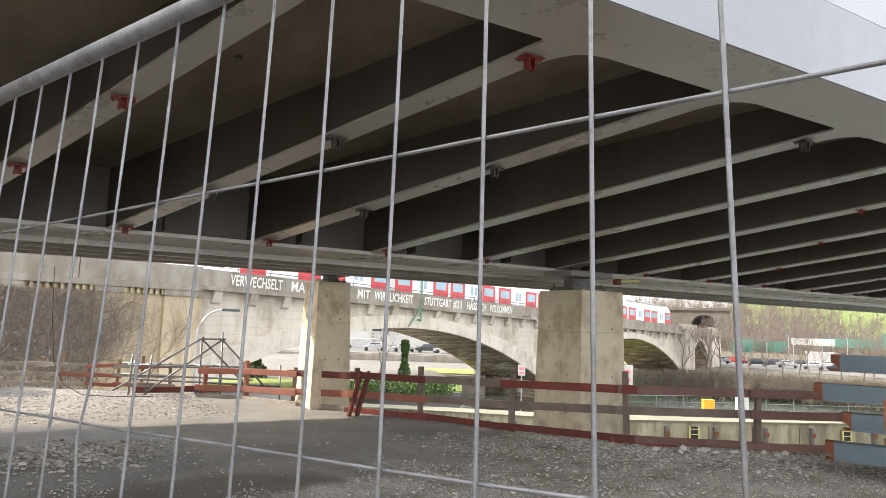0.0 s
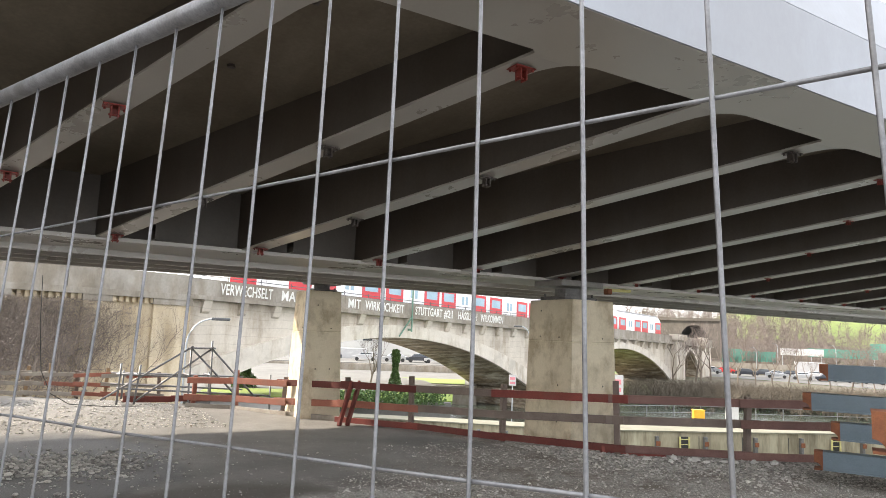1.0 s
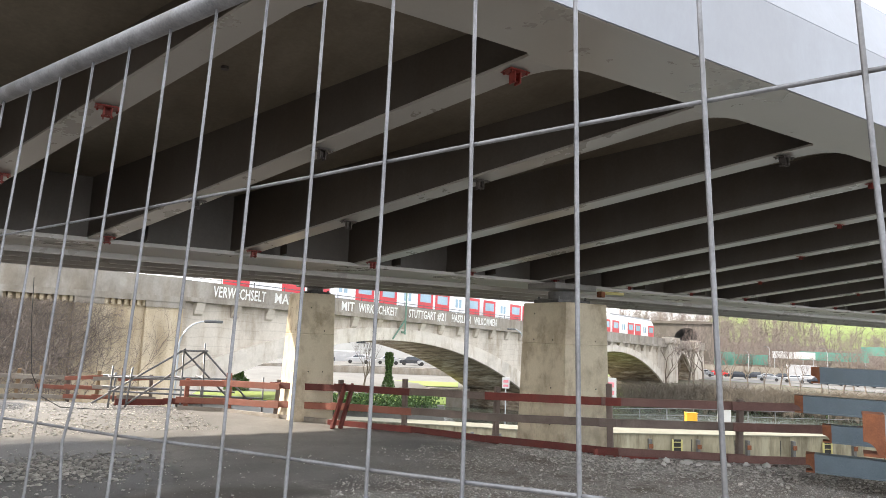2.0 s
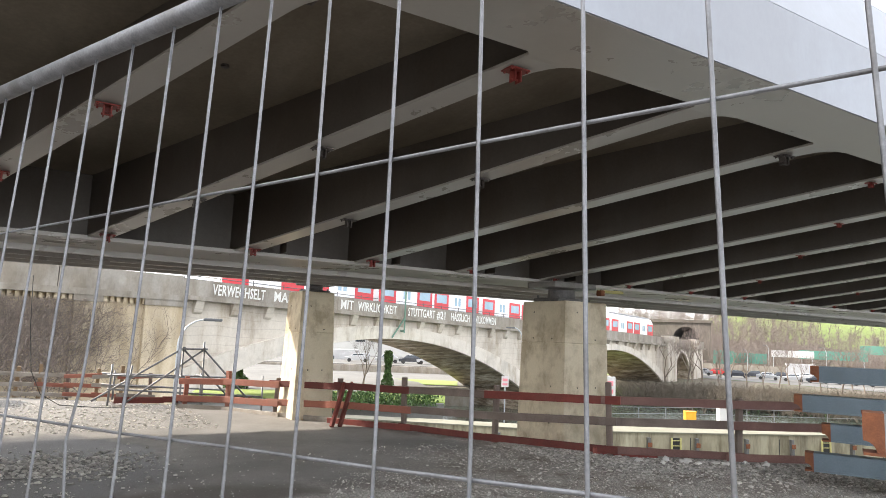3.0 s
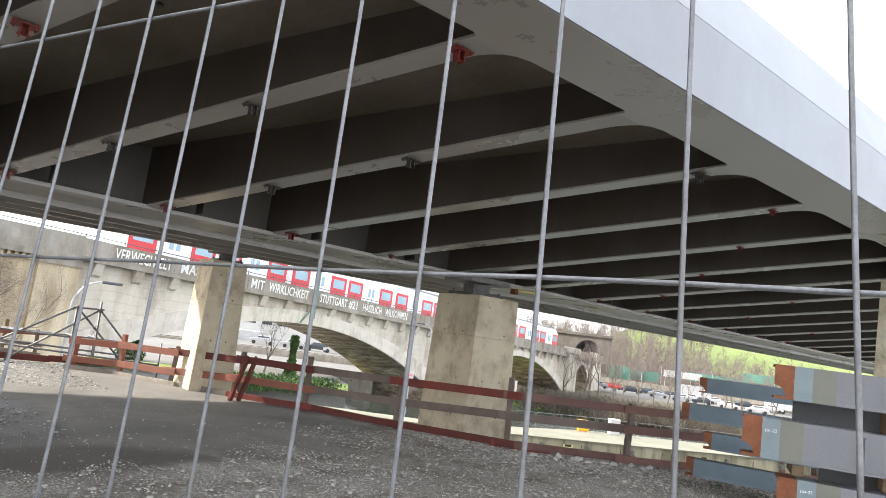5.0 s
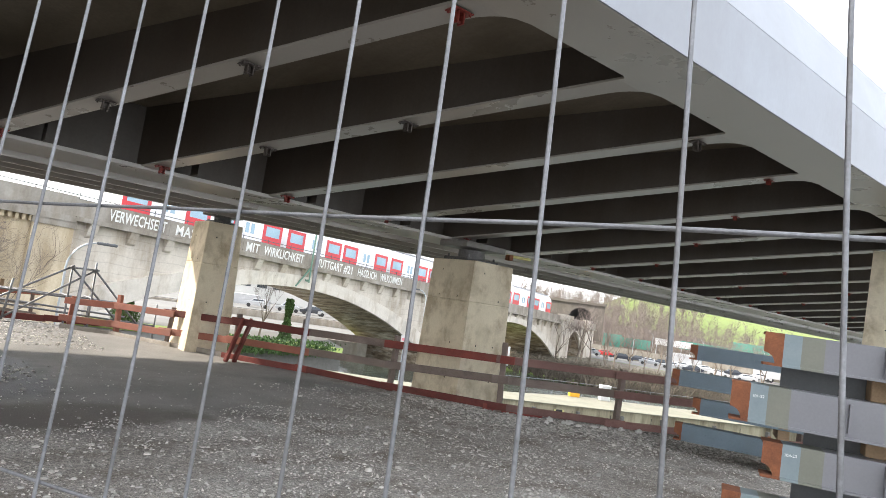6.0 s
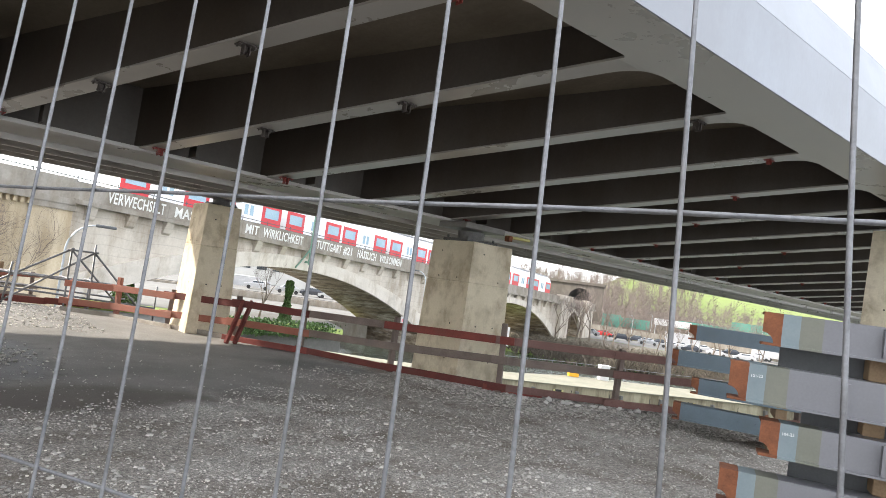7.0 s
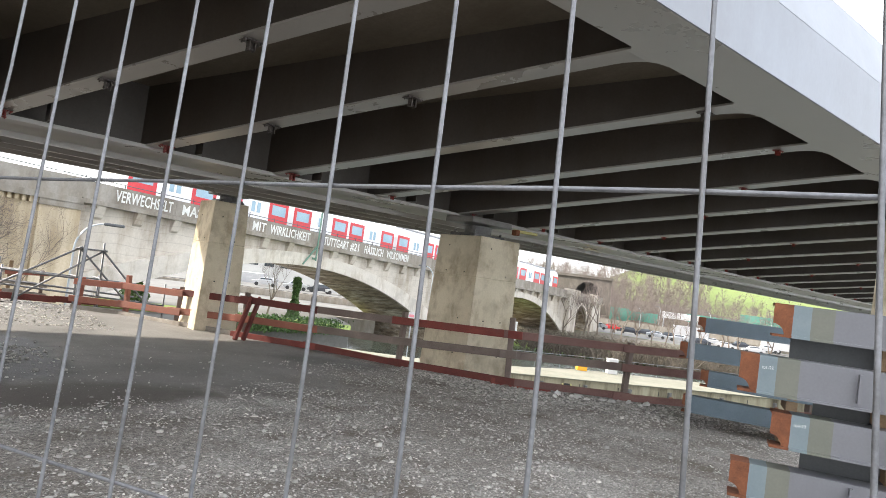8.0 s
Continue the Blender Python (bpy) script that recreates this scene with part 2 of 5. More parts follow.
HILL = material("hill_meadow", (0.115, 0.16, 0.035), (0.20, 0.265, 0.07), 0.03, 0.95, 0.0, 0.2, 0.7, (0.13, 0.14, 0.06), 0.015, 0.7, dist=0.2)
EARTH = material("brown_bank_earth", (0.075, 0.062, 0.045), (0.15, 0.125, 0.09), 0.3, 0.95, 0.0, 0.4, 3, (0.075, 0.085, 0.04), 0.1, 0.6, dist=0.1)
BOUNCE_DARK = material("bounce_dark_ground", (0.045, 0.045, 0.045), (0.085, 0.083, 0.08), 0.8, 0.9, 0.0, 0.3, 40)
ASPHALT = material("car_park_asphalt", (0.11, 0.108, 0.10), (0.19, 0.185, 0.175), 0.4, 0.9, 0.0, 0.2, 6)
CAR_WHITE = material("white_car_paint", (0.40, 0.40, 0.41), (0.48, 0.48, 0.49), 1, 0.25, 0, 0, 10)
CAR_DARK = material("dark_car_paint", (0.03, 0.035, 0.045), (0.06, 0.065, 0.08), 1, 0.25, 0, 0, 10)
CAR_SILVER = material("silver_car_paint", (0.35, 0.36, 0.38), (0.44, 0.45, 0.47), 1, 0.3, 0.5, 0, 10)
CAR_RED = material("red_car_paint", (0.40, 0.03, 0.03), (0.5, 0.05, 0.05), 1, 0.25, 0, 0, 10)
CAR_GLASS = material("car_glass", (0.03, 0.04, 0.05), (0.06, 0.07, 0.08), 1, 0.08, 0, 0, 10)
# Rubber, and the painted darkness inside the tunnel bore and other hollows
RUBBER_AND_SHADE = material("black_rubber_and_shade", (0.02, 0.02, 0.02), (0.04, 0.04, 0.04), 8, 0.8)
SIGN_WHITE = material("white_sign", (0.52, 0.52, 0.52), (0.62, 0.62, 0.62), 2, 0.5)
SIGN_PINK = material("faded_red_sign", (0.70, 0.20, 0.24), (0.78, 0.30, 0.33), 4, 0.5)
BOX_YELLOW = material("amber_box", (0.80, 0.36, 0.02), (0.88, 0.46, 0.05), 3, 0.5)
HOARD_GREEN = material("green_netting", (0.06, 0.20, 0.155), (0.11, 0.28, 0.225), 0.4, 0.8)
BUILDING = material("pale_building_wall", (0.48, 0.47, 0.45), (0.62, 0.61, 0.58), 0.2, 0.85)
ROOF_GREY = material("grey_roof", (0.18, 0.18, 0.19), (0.27, 0.27, 0.28), 0.4, 0.8)
TARP = material("grey_green_tarp", (0.30, 0.33, 0.32), (0.42, 0.45, 0.44), 2, 0.7)


def yard_material():
    """Trodden gravel, a worn asphalt field, brown mud and one damp hollow."""
    m = material("yard_gravel", (0.165, 0.147, 0.126), (0.33, 0.307, 0.28), 0.8, 0.88, 0.0, 0.9, 70, (0.46, 0.445, 0.42), 0.45, 0.6, dist=0.02)
    n, l = m.node_tree.nodes, m.node_tree.links
    b = n["Principled BSDF"]
    col = b.inputs["Base Color"].links[0].from_socket
    geo = n.new("ShaderNodeNewGeometry")
    pos = geo.outputs["Position"]

    def math_node(op, a, c, d=None):
        q = n.new("ShaderNodeMath")
        q.operation = op
        for i, v in enumerate((a, c, d)):
            if v is None:
                continue
            if isinstance(v, (int, float)):
                q.inputs[i].default_value = v
            else:
                l.new(v, q.inputs[i])
        return q.outputs[0]

    def noise_fac(scale, detail=6.0):
        q = n.new("ShaderNodeTexNoise")
        q.inputs["Scale"].default_value, q.inputs["Detail"].default_value = scale, detail
        q.inputs["Roughness"].default_value = 0.65
        l.new(pos, q.inputs["Vector"])
        return q.outputs["Fac"]

    def mask(cx, cy, ax, ay, rough, soft, top, turn=0.0):
        """1 inside a ragged oval, 0 outside."""
        mp = n.new("ShaderNodeMapping")
        mp.vector_type = "TEXTURE"
        mp.inputs["Location"].default_value = (cx, cy, 0)
        mp.inputs["Rotation"].default_value = (0, 0, radians(turn))
        mp.inputs["Scale"].default_value = (ax, ay, 1000)
        l.new(pos, mp.inputs["Vector"])
        ln = n.new("ShaderNodeVectorMath")
        ln.operation = "LENGTH"
        l.new(mp.outputs[0], ln.inputs[0])
        d = math_node("MULTIPLY_ADD", edge, rough, ln.outputs["Value"])
        mr = n.new("ShaderNodeMapRange")
        mr.interpolation_type = "SMOOTHSTEP"
        mr.inputs["From Min"].default_value = 1 + rough * 0.5 - soft
        mr.inputs["From Max"].default_value = 1 + rough * 0.5 + soft
        mr.inputs["To Min"].default_value, mr.inputs["To Max"].default_value = top, 0.0
        l.new(d, mr.inputs["Value"])
        return mr.outputs[0]

    def over(fac, base, top):
        mx = n.new("ShaderNodeMix")
        mx.data_type = "RGBA"
        l.new(fac, mx.inputs[0])
        l.new(base, mx.inputs[6])
        if isinstance(top, tuple):
            mx.inputs[7].default_value = (*top, 1)
        else:
            l.new(top, mx.inputs[7])
        return mx.outputs[2]

    edge = noise_fac(0.9, 8.0)
    # single chips of stone, fine and coarse
    for scale, lo, hi in ((130, 0.45, 1.6), (48, 0.7, 1.35)):
        vo = n.new("ShaderNodeTexVoronoi")
        vo.inputs["Scale"].default_value = scale
        l.new(pos, vo.inputs["Vector"])
        sp = n.new("ShaderNodeSeparateColor")
        l.new(vo.outputs["Color"], sp.inputs[0])
        mr = n.new("ShaderNodeMapRange")
        mr.inputs["To Min"].default_value, mr.inputs["To Max"].default_value = lo, hi
        l.new(sp.outputs[0], mr.inputs["Value"])
        hv = n.new("ShaderNodeHueSaturation")
        l.new(mr.outputs[0], hv.inputs["Value"])
        l.new(col, hv.inputs["Color"])
        col = hv.outputs[0]
    # brown mud between the stones
    mud = n.new("ShaderNodeMapRange")
    mud.inputs["From Min"].default_value, mud.inputs["From Max"].default_value = 0.50, 0.66
    mud.inputs["To Max"].default_value = 0.75
    l.new(noise_fac(1.7, 9.0), mud.inputs["Value"])
    col = over(mud.outputs[0], col, (0.118, 0.094, 0.072))
    # worn asphalt field with dusty patches
    dust = n.new("ShaderNodeValToRGB")
    dust.color_ramp.elements[0].position, dust.color_ramp.elements[1].position = 0.36, 0.70
    dust.color_ramp.elements[0].color, dust.color_ramp.elements[1].color = (0.145, 0.138, 0.129, 1), (0.25, 0.239, 0.225, 1)
    l.new(noise_fac(0.55, 10.0), dust.inputs["Fac"])
    grit = n.new("ShaderNodeHueSaturation")
    gm = n.new("ShaderNodeMapRange")
    gm.inputs["To Min"].default_value, gm.inputs["To Max"].default_value = 0.55, 1.45
    l.new(noise_fac(75, 3.0), gm.inputs["Value"])
    l.new(gm.outputs[0], grit.inputs["Value"])
    l.new(dust.outputs[0], grit.inputs["Color"])
    field = mask(1.4, 12.8, 5.6, 5.9, 0.5, 0.10, 0.95)
    col = over(field, col, grit.outputs[0])
    streak = mask(1.3, 7.35, 2.0, 0.55, 1.4, 0.35, 0.7, 6)
    col = over(streak, col, (0.072, 0.056, 0.043))
    damp = math_node("MAXIMUM", mask(0.1, 9.8, 1.85, 2.35, 0.7, 0.10, 0.92), mask(5.9, 9.6, 0.9, 0.45, 1.5, 0.4, 0.6, -35))
    col = over(damp, col, (0.034, 0.029, 0.025))
    l.new(col, b.inputs["Base Color"])
    rm = n.new("ShaderNodeMix")
    l.new(damp, rm.inputs[0])
    l.new(b.inputs["Roughness"].links[0].from_socket, rm.inputs[2])
    rm.inputs[3].default_value = 0.6
    l.new(rm.outputs[0], b.inputs["Roughness"])
    return m


YARD = yard_material()


def water_material():
    m = material("river_water", (0.045, 0.06, 0.05), (0.07, 0.085, 0.07), 0.05, 0.10, 0.0, 0.0, 1)
    n, l = m.node_tree.nodes, m.node_tree.links
    b = n["Principled BSDF"]
    geo = n.new("ShaderNodeNewGeometry")
    t = n.new("ShaderNodeTexNoise")
    t.inputs["Scale"].default_value, t.inputs["Detail"].default_value = 1.3, 6
    l.new(geo.outputs["Position"], t.inputs["Vector"])
    bp = n.new("ShaderNodeBump")
    bp.inputs["Strength"].default_value, bp.inputs["Distance"].default_value = 0.8, 0.12
    l.new(t.outputs["Fac"], bp.inputs["Height"])
    l.new(bp.outputs[0], b.inputs["Normal"])
    return m


WATER = water_material()


# ---------------------------------------------------------------- mesh building
class Mesh:
    """Collects vertices and faces of one part."""

    def __init__(self):
        self.v, self.f = [], []

    def add(self, verts, faces):
        k = len(self.v)
        self.v += [tuple(p) for p in verts]
        self.f += [tuple(i + k for i in q) for q in faces]
        return self

    def box(self, size, m=None, c=0.0):
        """A box centred on m, with edges cut back by c."""
        m = m or Matrix()
        x, y, z = (s / 2 for s in size)
        if c <= 0:
            vs = [(sx * x, sy * y, sz * z) for sx in (-1, 1) for sy in (-1, 1) for sz in (-1, 1)]
            fs = [(0, 1, 3, 2), (4, 6, 7, 5), (0, 4, 5, 1), (2, 3, 7, 6), (0, 2, 6, 4), (1, 5, 7, 3)]
            return self.add([m @ Vector(p) for p in vs], fs)
        ring = [(x - c, y), (x, y - c), (x, -y + c), (x - c, -y), (-x + c, -y), (-x, -y + c), (-x, y - c), (-x + c, y)]
        vs = []
        for zz, k in ((-z, c), (-z + c, 0), (z - c, 0), (z, c)):
            for a, b in ring:
                vs.append((a - math.copysign(min(k, abs(a)), a), b - math.copysign(min(k, abs(b)), b), zz))
        fs = [tuple(range(8))]
        for r in range(3):
            for i in range(8):
                j = (i + 1) % 8
                fs.append((r * 8 + i, (r + 1) * 8 + i, (r + 1) * 8 + j, r * 8 + j))
        fs.append(tuple(range(31, 23, -1)))
        return self.add([m @ Vector(p) for p in vs], fs)

    def tube(self, pts, r, sides=8, r2=None):
        """A round bar through pts."""
        pts = [Vector(p) for p in pts]
        r2 = r if r2 is None else r2
        vs, n = [], len(pts)
        for i, p in enumerate(pts):
            d = (pts[min(i + 1, n - 1)] - pts[max(i - 1, 0)]).normalized()
            a = d.cross(Vector((0, 0, 1)) if abs(d.z) < 0.9 else Vector((1, 0, 0))).normalized()
            b = d.cross(a)
            rr = r + (r2 - r) * i / max(1, n - 1)
            for k in range(sides):
                t = 2 * math.pi * k / sides
                vs.append(p + a * (rr * math.cos(t)) + b * (rr * math.sin(t)))
        fs = []
        for i in range(n - 1):
            for k in range(sides):
                j = (k + 1) % sides
                fs.append((i * sides + k, i * sides + j, (i + 1) * sides + j, (i + 1) * sides + k))
        fs += [tuple(range(sides - 1, -1, -1)), tuple((n - 1) * sides + k for k in range(sides))]
        return self.add(vs, fs)

    def prism(self, outline, low, high):
        """An outline of (x, y) raised from z low to high; low and high may be functions of (x, y)."""
        lo = low if callable(low) else lambda x, y: low
        hi = high if callable(high) else lambda x, y: high
        k = len(outline)
        vs = [(x, y, lo(x, y)) for x, y in outline] + [(x, y, hi(x, y)) for x, y in outline]
        fs = [tuple(range(k - 1, -1, -1)), tuple(range(k, 2 * k))]
        fs += [(i, (i + 1) % k, k + (i + 1) % k, k + i) for i in range(k)]
        return self.add(vs, fs)

    def beam(self, a, b, w, h, c=0.0):
        """A board from a to b, w wide across and h high."""
        a, b = Vector(a), Vector(b)
        d = (b - a)
        q = d.to_track_quat("X", "Z").to_matrix().to_4x4()
        return self.box((d.length, w, h), Matrix.Translation((a + b) / 2) @ q, c)

    def rock(self, p, r, rng):
        """A chipped stone."""
        g = (1 + 5 ** 0.5) / 2
        ico = [(-1, g, 0), (1, g, 0), (-1, -g, 0), (1, -g, 0), (0, -1, g), (0, 1, g), (0, -1, -g), (0, 1, -g), (g, 0, -1), (g, 0, 1), (-g, 0, -1), (-g, 0, 1)]
        fs = [(0, 11, 5), (0, 5, 1), (0, 1, 7), (0, 7, 10), (0, 10, 11), (1, 5, 9), (5, 11, 4), (11, 10, 2), (10, 7, 6), (7, 1, 8),
              (3, 9, 4), (3, 4, 2), (3, 2, 6), (3, 6, 8), (3, 8, 9), (4, 9, 5), (2, 4, 11), (6, 2, 10), (8, 6, 7), (9, 8, 1)]
        e = Euler((rng.random() * 6, rng.random() * 6, rng.random() * 6)).to_matrix()
        sx, sy, sz = r * rng.uniform(0.7, 1.3), r * rng.uniform(0.6, 1.1), r * rng.uniform(0.4, 0.8)
        vs = []
        for q in ico:
            k = rng.uniform(0.75, 1.1) / 1.9
            w = e @ Vector((q[0] * k, q[1] * k, q[2] * k))
            vs.append((p[0] + w.x * sx, p[1] + w.y * sy, p[2] + w.z * sz))
        return self.add(vs, fs)

    def data(self, name, mat, smooth=False):
        me = bpy.data.meshes.new(name)
        me.from_pydata(self.v, [], self.f)
        bm = bmesh.new()
        bm.from_mesh(me)
        if len(bm.faces) < 4000:
            bmesh.ops.recalc_face_normals(bm, faces=bm.faces)
        bm.to_mesh(me)
        bm.free()
        me.materials.append(mat)
        if smooth:
            me.polygons.foreach_set("use_smooth", [True] * len(me.polygons))
        me.update()
        return me


def part(name, mesh, mat, parent=None, label="", smooth=False, kind=""):
    """One mesh object, a thing of its own or a part under parent."""
    ob = new(name, mesh if isinstance(mesh, bpy.types.Mesh) else mesh.data(name, mat, smooth))
    if parent:
        ob.parent = parent
    return tagged(ob, label, kind=kind)


def thing(name, label, category, group="", kind=""):
    return tagged(new(name), label, category, group, kind)


def arc(cx, cy, r, a0, a1, n=8):
    return [(cx + r * math.cos(radians(a0 + (a1 - a0) * i / n)), cy + r * math.sin(radians(a0 + (a1 - a0) * i / n))) for i in range(n + 1)]


# ---------------------------------------------------------------- ground, river, banks
RNG = random.Random(7)
QUAY_EDGE = [(60, -30), (13.4, 4.55), (9.8, 7.1), (8.3, 8.1), (6.55, 11.4), (5.65, 12.5), (4.2, 14.95), (3.4, 15.6), (0.3, 17.9), (-6, 20), (-60, 30)]
YARD_OUTLINE = [(-60, -60), (60, -60)] + QUAY_EDGE


def inside(x, y, poly):
    c = False
    for i in range(len(poly)):
        (x1, y1), (x2, y2) = poly[i - 1], poly[i]
        if (y1 > y) != (y2 > y) and x < (x2 - x1) * (y - y1) / (y2 - y1) + x1:
            c = not c
    return c


def yard_height(x, y):
    return 0.03 * noise.noise((x * 0.6, y * 0.6, 0)) + 0.012 * noise.noise((x * 3, y * 3, 5))


def build_yard():
    # Yard base coloured dark where unseen, to cut light bounced under the bridge
    m = Mesh().prism(YARD_OUTLINE, -9.0, -0.06)
    tagged(part("ground", m, BOUNCE_DARK), "construction yard above the quay, unseen ground coloured dark against bounce light", "ground", kind="structure")
    g, step, index = Mesh(), 0.14, {}
    x0, y0, nx, ny = -9.0, -0.6, 172, 144
    vs, fs = [], []
    for j in range(ny):
        for i in range(nx):
            x, y = x0 + i * step, y0 + j * step
            index[i, j] = inside(x, y, YARD_OUTLINE)
            vs.append((x, y, yard_height(x, y)))
    for j in range(ny - 1):
        for i in range(nx - 1):
            if index[i, j] and index[i + 1, j] and index[i, j + 1] and index[i + 1, j + 1]:
                a = j * nx + i
                fs.append((a, a + 1, a + nx + 1, a + nx))
    g.add(vs, fs)
    tagged(part("ground_surface", g, YARD, smooth=True), "trodden grey gravel with damp dark patches", "ground", kind="structure")


build_yard()

water = part("water", Mesh().add([(-900, 10, -7), (1500, -600, -7), (1500, 900, -7), (-900, 900, -7)], [(0, 1, 2, 3)]), WATER)
tagged(water, "rippled dull green river water", "river", kind="structure")

MOLE_EDGE = [(4, 54), (20.3, 42.6), (24.4, 39.4), (28.4, 36.0), (34, 32.8), (41, 29.8), (49, 26.6), (60, 21.5), (90, 8)]
MOLE = MOLE_EDGE + [(93, 12), (62, 26.3), (50, 32.0), (44.3, 34.9), (38, 35.4), (29.6, 37.7), (25.5, 41.0), (21.3, 44.0), (5, 55.4)]
mole = tagged(part("lock_island", Mesh().prism(MOLE, -9, -4.28), QUAY), "stained yellowish concrete lock island wall", "quay wall", kind="structure")
part("paving", Mesh().prism([(x - 0.05, y - 0.08) if i < len(MOLE_EDGE) else (x, y) for i, (x, y) in enumerate(MOLE)], -4.28, -4.2), QUAY_TOP, mole, "pale sunlit paving")

TERRACE = [(-60, 36), (2, 40), (12, 44), (21, 49), (30, 48), (35, 56), (40, 70), (30, 140), (-60, 140)]
tagged(part("river_terrace", Mesh().prism(TERRACE, -9, -4.0), ASPHALT), "pale paved terrace beside the river", "paving", kind="structure")


def far_height(x, y):
    """The far bank: a bank edge, a flat car park, then a hill."""
    e = Vector((x - 83.0, y - 61.0)).dot(Vector((0.62, 0.78)))
    if e < 0:
        return -9.0
    z = -7.2 + 1.6 * min(1, e / 8)
    if e > 75:
        k = (e - 75)
        az = math.degrees(math.atan2(y, x))
        steep = 0.13 + 0.07 * max(0, min(1, (48 - az) / 16))
        z += min(k * steep, 13.5 + 28 * max(0, min(1, (38 - az) / 8))) * (1 if az < 60 else 0.6)
    return z + 0.8 * noise.noise((x * 0.03, y * 0.03, 2))


def build_far_bank():
    vs, fs, n, mth = [], [], 70, 60
    m = Mesh()
    for i in range(n + 1):
        r = 60 + 900 * (i / n) ** 2.2
        for j in range(mth + 1):
            a = radians(8 + 82 * j / mth)
            x, y = r * math.cos(a), r * math.sin(a)
            vs.append((x, y, far_height(x, y)))
    for i in range(n):
        for j in range(mth):
            a = i * (mth + 1) + j
            fs.append((a, a + mth + 1, a + mth + 2, a + 1))
    m.add(vs, fs)
    tagged(part("far_bank", m, HILL, smooth=True), "green meadow hillside behind the far river bank", "hillside", kind="structure")


build_far_bank()


# ---------------------------------------------------------------- the steel bridge overhead
def z_low(y):
    return 3.77 - 0.175 * (y - 3.745)


def z_deck(y):
    return 4.13 - 0.098 * (y - 4.3)


SKEW, PITCH, TIP = -0.415, 1.789, 3.2585
bridge = thing("steel_bridge", "grey painted steel bridge with cantilever brackets, under construction", "bridge")
X0, X1 = -16.0, 62.0


def bx(k, y):
    return TIP + PITCH * k + SKEW * (y - 3.65)


def long_box(y0, y1, za, zb, mat, name, label="", parent=bridge, x0=X0, x1=X1):
    """A plate along the bridge from y0 to y1; za and zb are (low, high) at y0 and y1."""
    m = Mesh()
    vs = []
    for x in (x0, x1):
        vs += [(x, y0, za[0]), (x, y1, zb[0]), (x, y1, zb[1]), (x, y0, za[1])]
    m.add(vs, [(0, 1, 2, 3), (7, 6, 5, 4), (0, 4, 5, 1), (1, 5, 6, 2), (2, 6, 7, 3), (3, 7, 4, 0)])
    return part(name, m, mat, parent, label)


long_box(3.15, 9.7, (z_deck(3.15), z_deck(3.15) + 0.3), (z_deck(9.7), z_deck(9.7) + 0.3), DECK, "deck_plate", "brownish stained deck soffit")
long_box(9.7, 15.5, (z_deck(9.7), z_deck(9.7) + 0.3), (3.75, 4.0), DECK, "deck_plate", "brownish stained deck soffit")
ZF = 3.755
edge = long_box(3.10, 3.745, (ZF, ZF + 0.03), (ZF, ZF + 0.03), STEEL_GREY, "edge_flange", "smooth light grey bottom flange")
long_box(3.085, 3.11, (ZF + 0.004, 4.41), (ZF + 0.004, 4.41), FASCIA, "edge_web", "pale fascia plate with skylight blue in its grey")
m = Mesh()
for a, b in (((3.085, 4.414), (3.30, 5.08)), ((3.30, 5.084), (3.8, 5.11))):
    m.add([(X0, *a), (X1, *a), (X1, *b), (X0, *b), (X0, a[0] + .03, a[1] + .01), (X1, a[0] + .03, a[1] + .01), (X1, b[0] + .03, b[1] + .01), (X0, b[0] + .03, b[1] + .01)],
          [(0, 1, 2, 3), (7, 6, 5, 4), (0, 4, 5, 1), (3, 2, 6, 7), (0, 3, 7, 4), (1, 5, 6, 2)])
part("edge_cap", m, FASCIA, bridge, "pale edge cap of the parapet")
long_box(3.70, 3.73, (ZF + 0.03, z_deck(3.7)), (ZF + 0.03, z_deck(3.73)), STEEL_WEB, "edge_inner_web")

# main girder and second girder
long_box(9.45, 11.1, (2.74, 2.79), (2.74, 2.79), STEEL_GREY, "girder_flange", "light grey bottom flange")
long_box(11.16, 12.7, (2.70, 2.75), (2.70, 2.75), STEEL_GREY, "girder_flange", "light grey bottom flange")
for y in (10.3, 11.13, 11.9, 12.72):
    long_box(y - 0.03, y + 0.03, (2.62, 2.70), (2.62, 2.70), STEEL_GREY, "service_rail")
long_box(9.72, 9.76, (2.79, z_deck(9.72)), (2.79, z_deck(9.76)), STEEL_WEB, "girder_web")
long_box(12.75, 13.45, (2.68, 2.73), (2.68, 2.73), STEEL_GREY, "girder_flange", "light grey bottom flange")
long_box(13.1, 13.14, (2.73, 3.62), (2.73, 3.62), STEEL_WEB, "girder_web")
long_box(15.5, 15.54, (3.72, 4.4), (3.72, 4.4), STEEL_GREY, "edge_web")


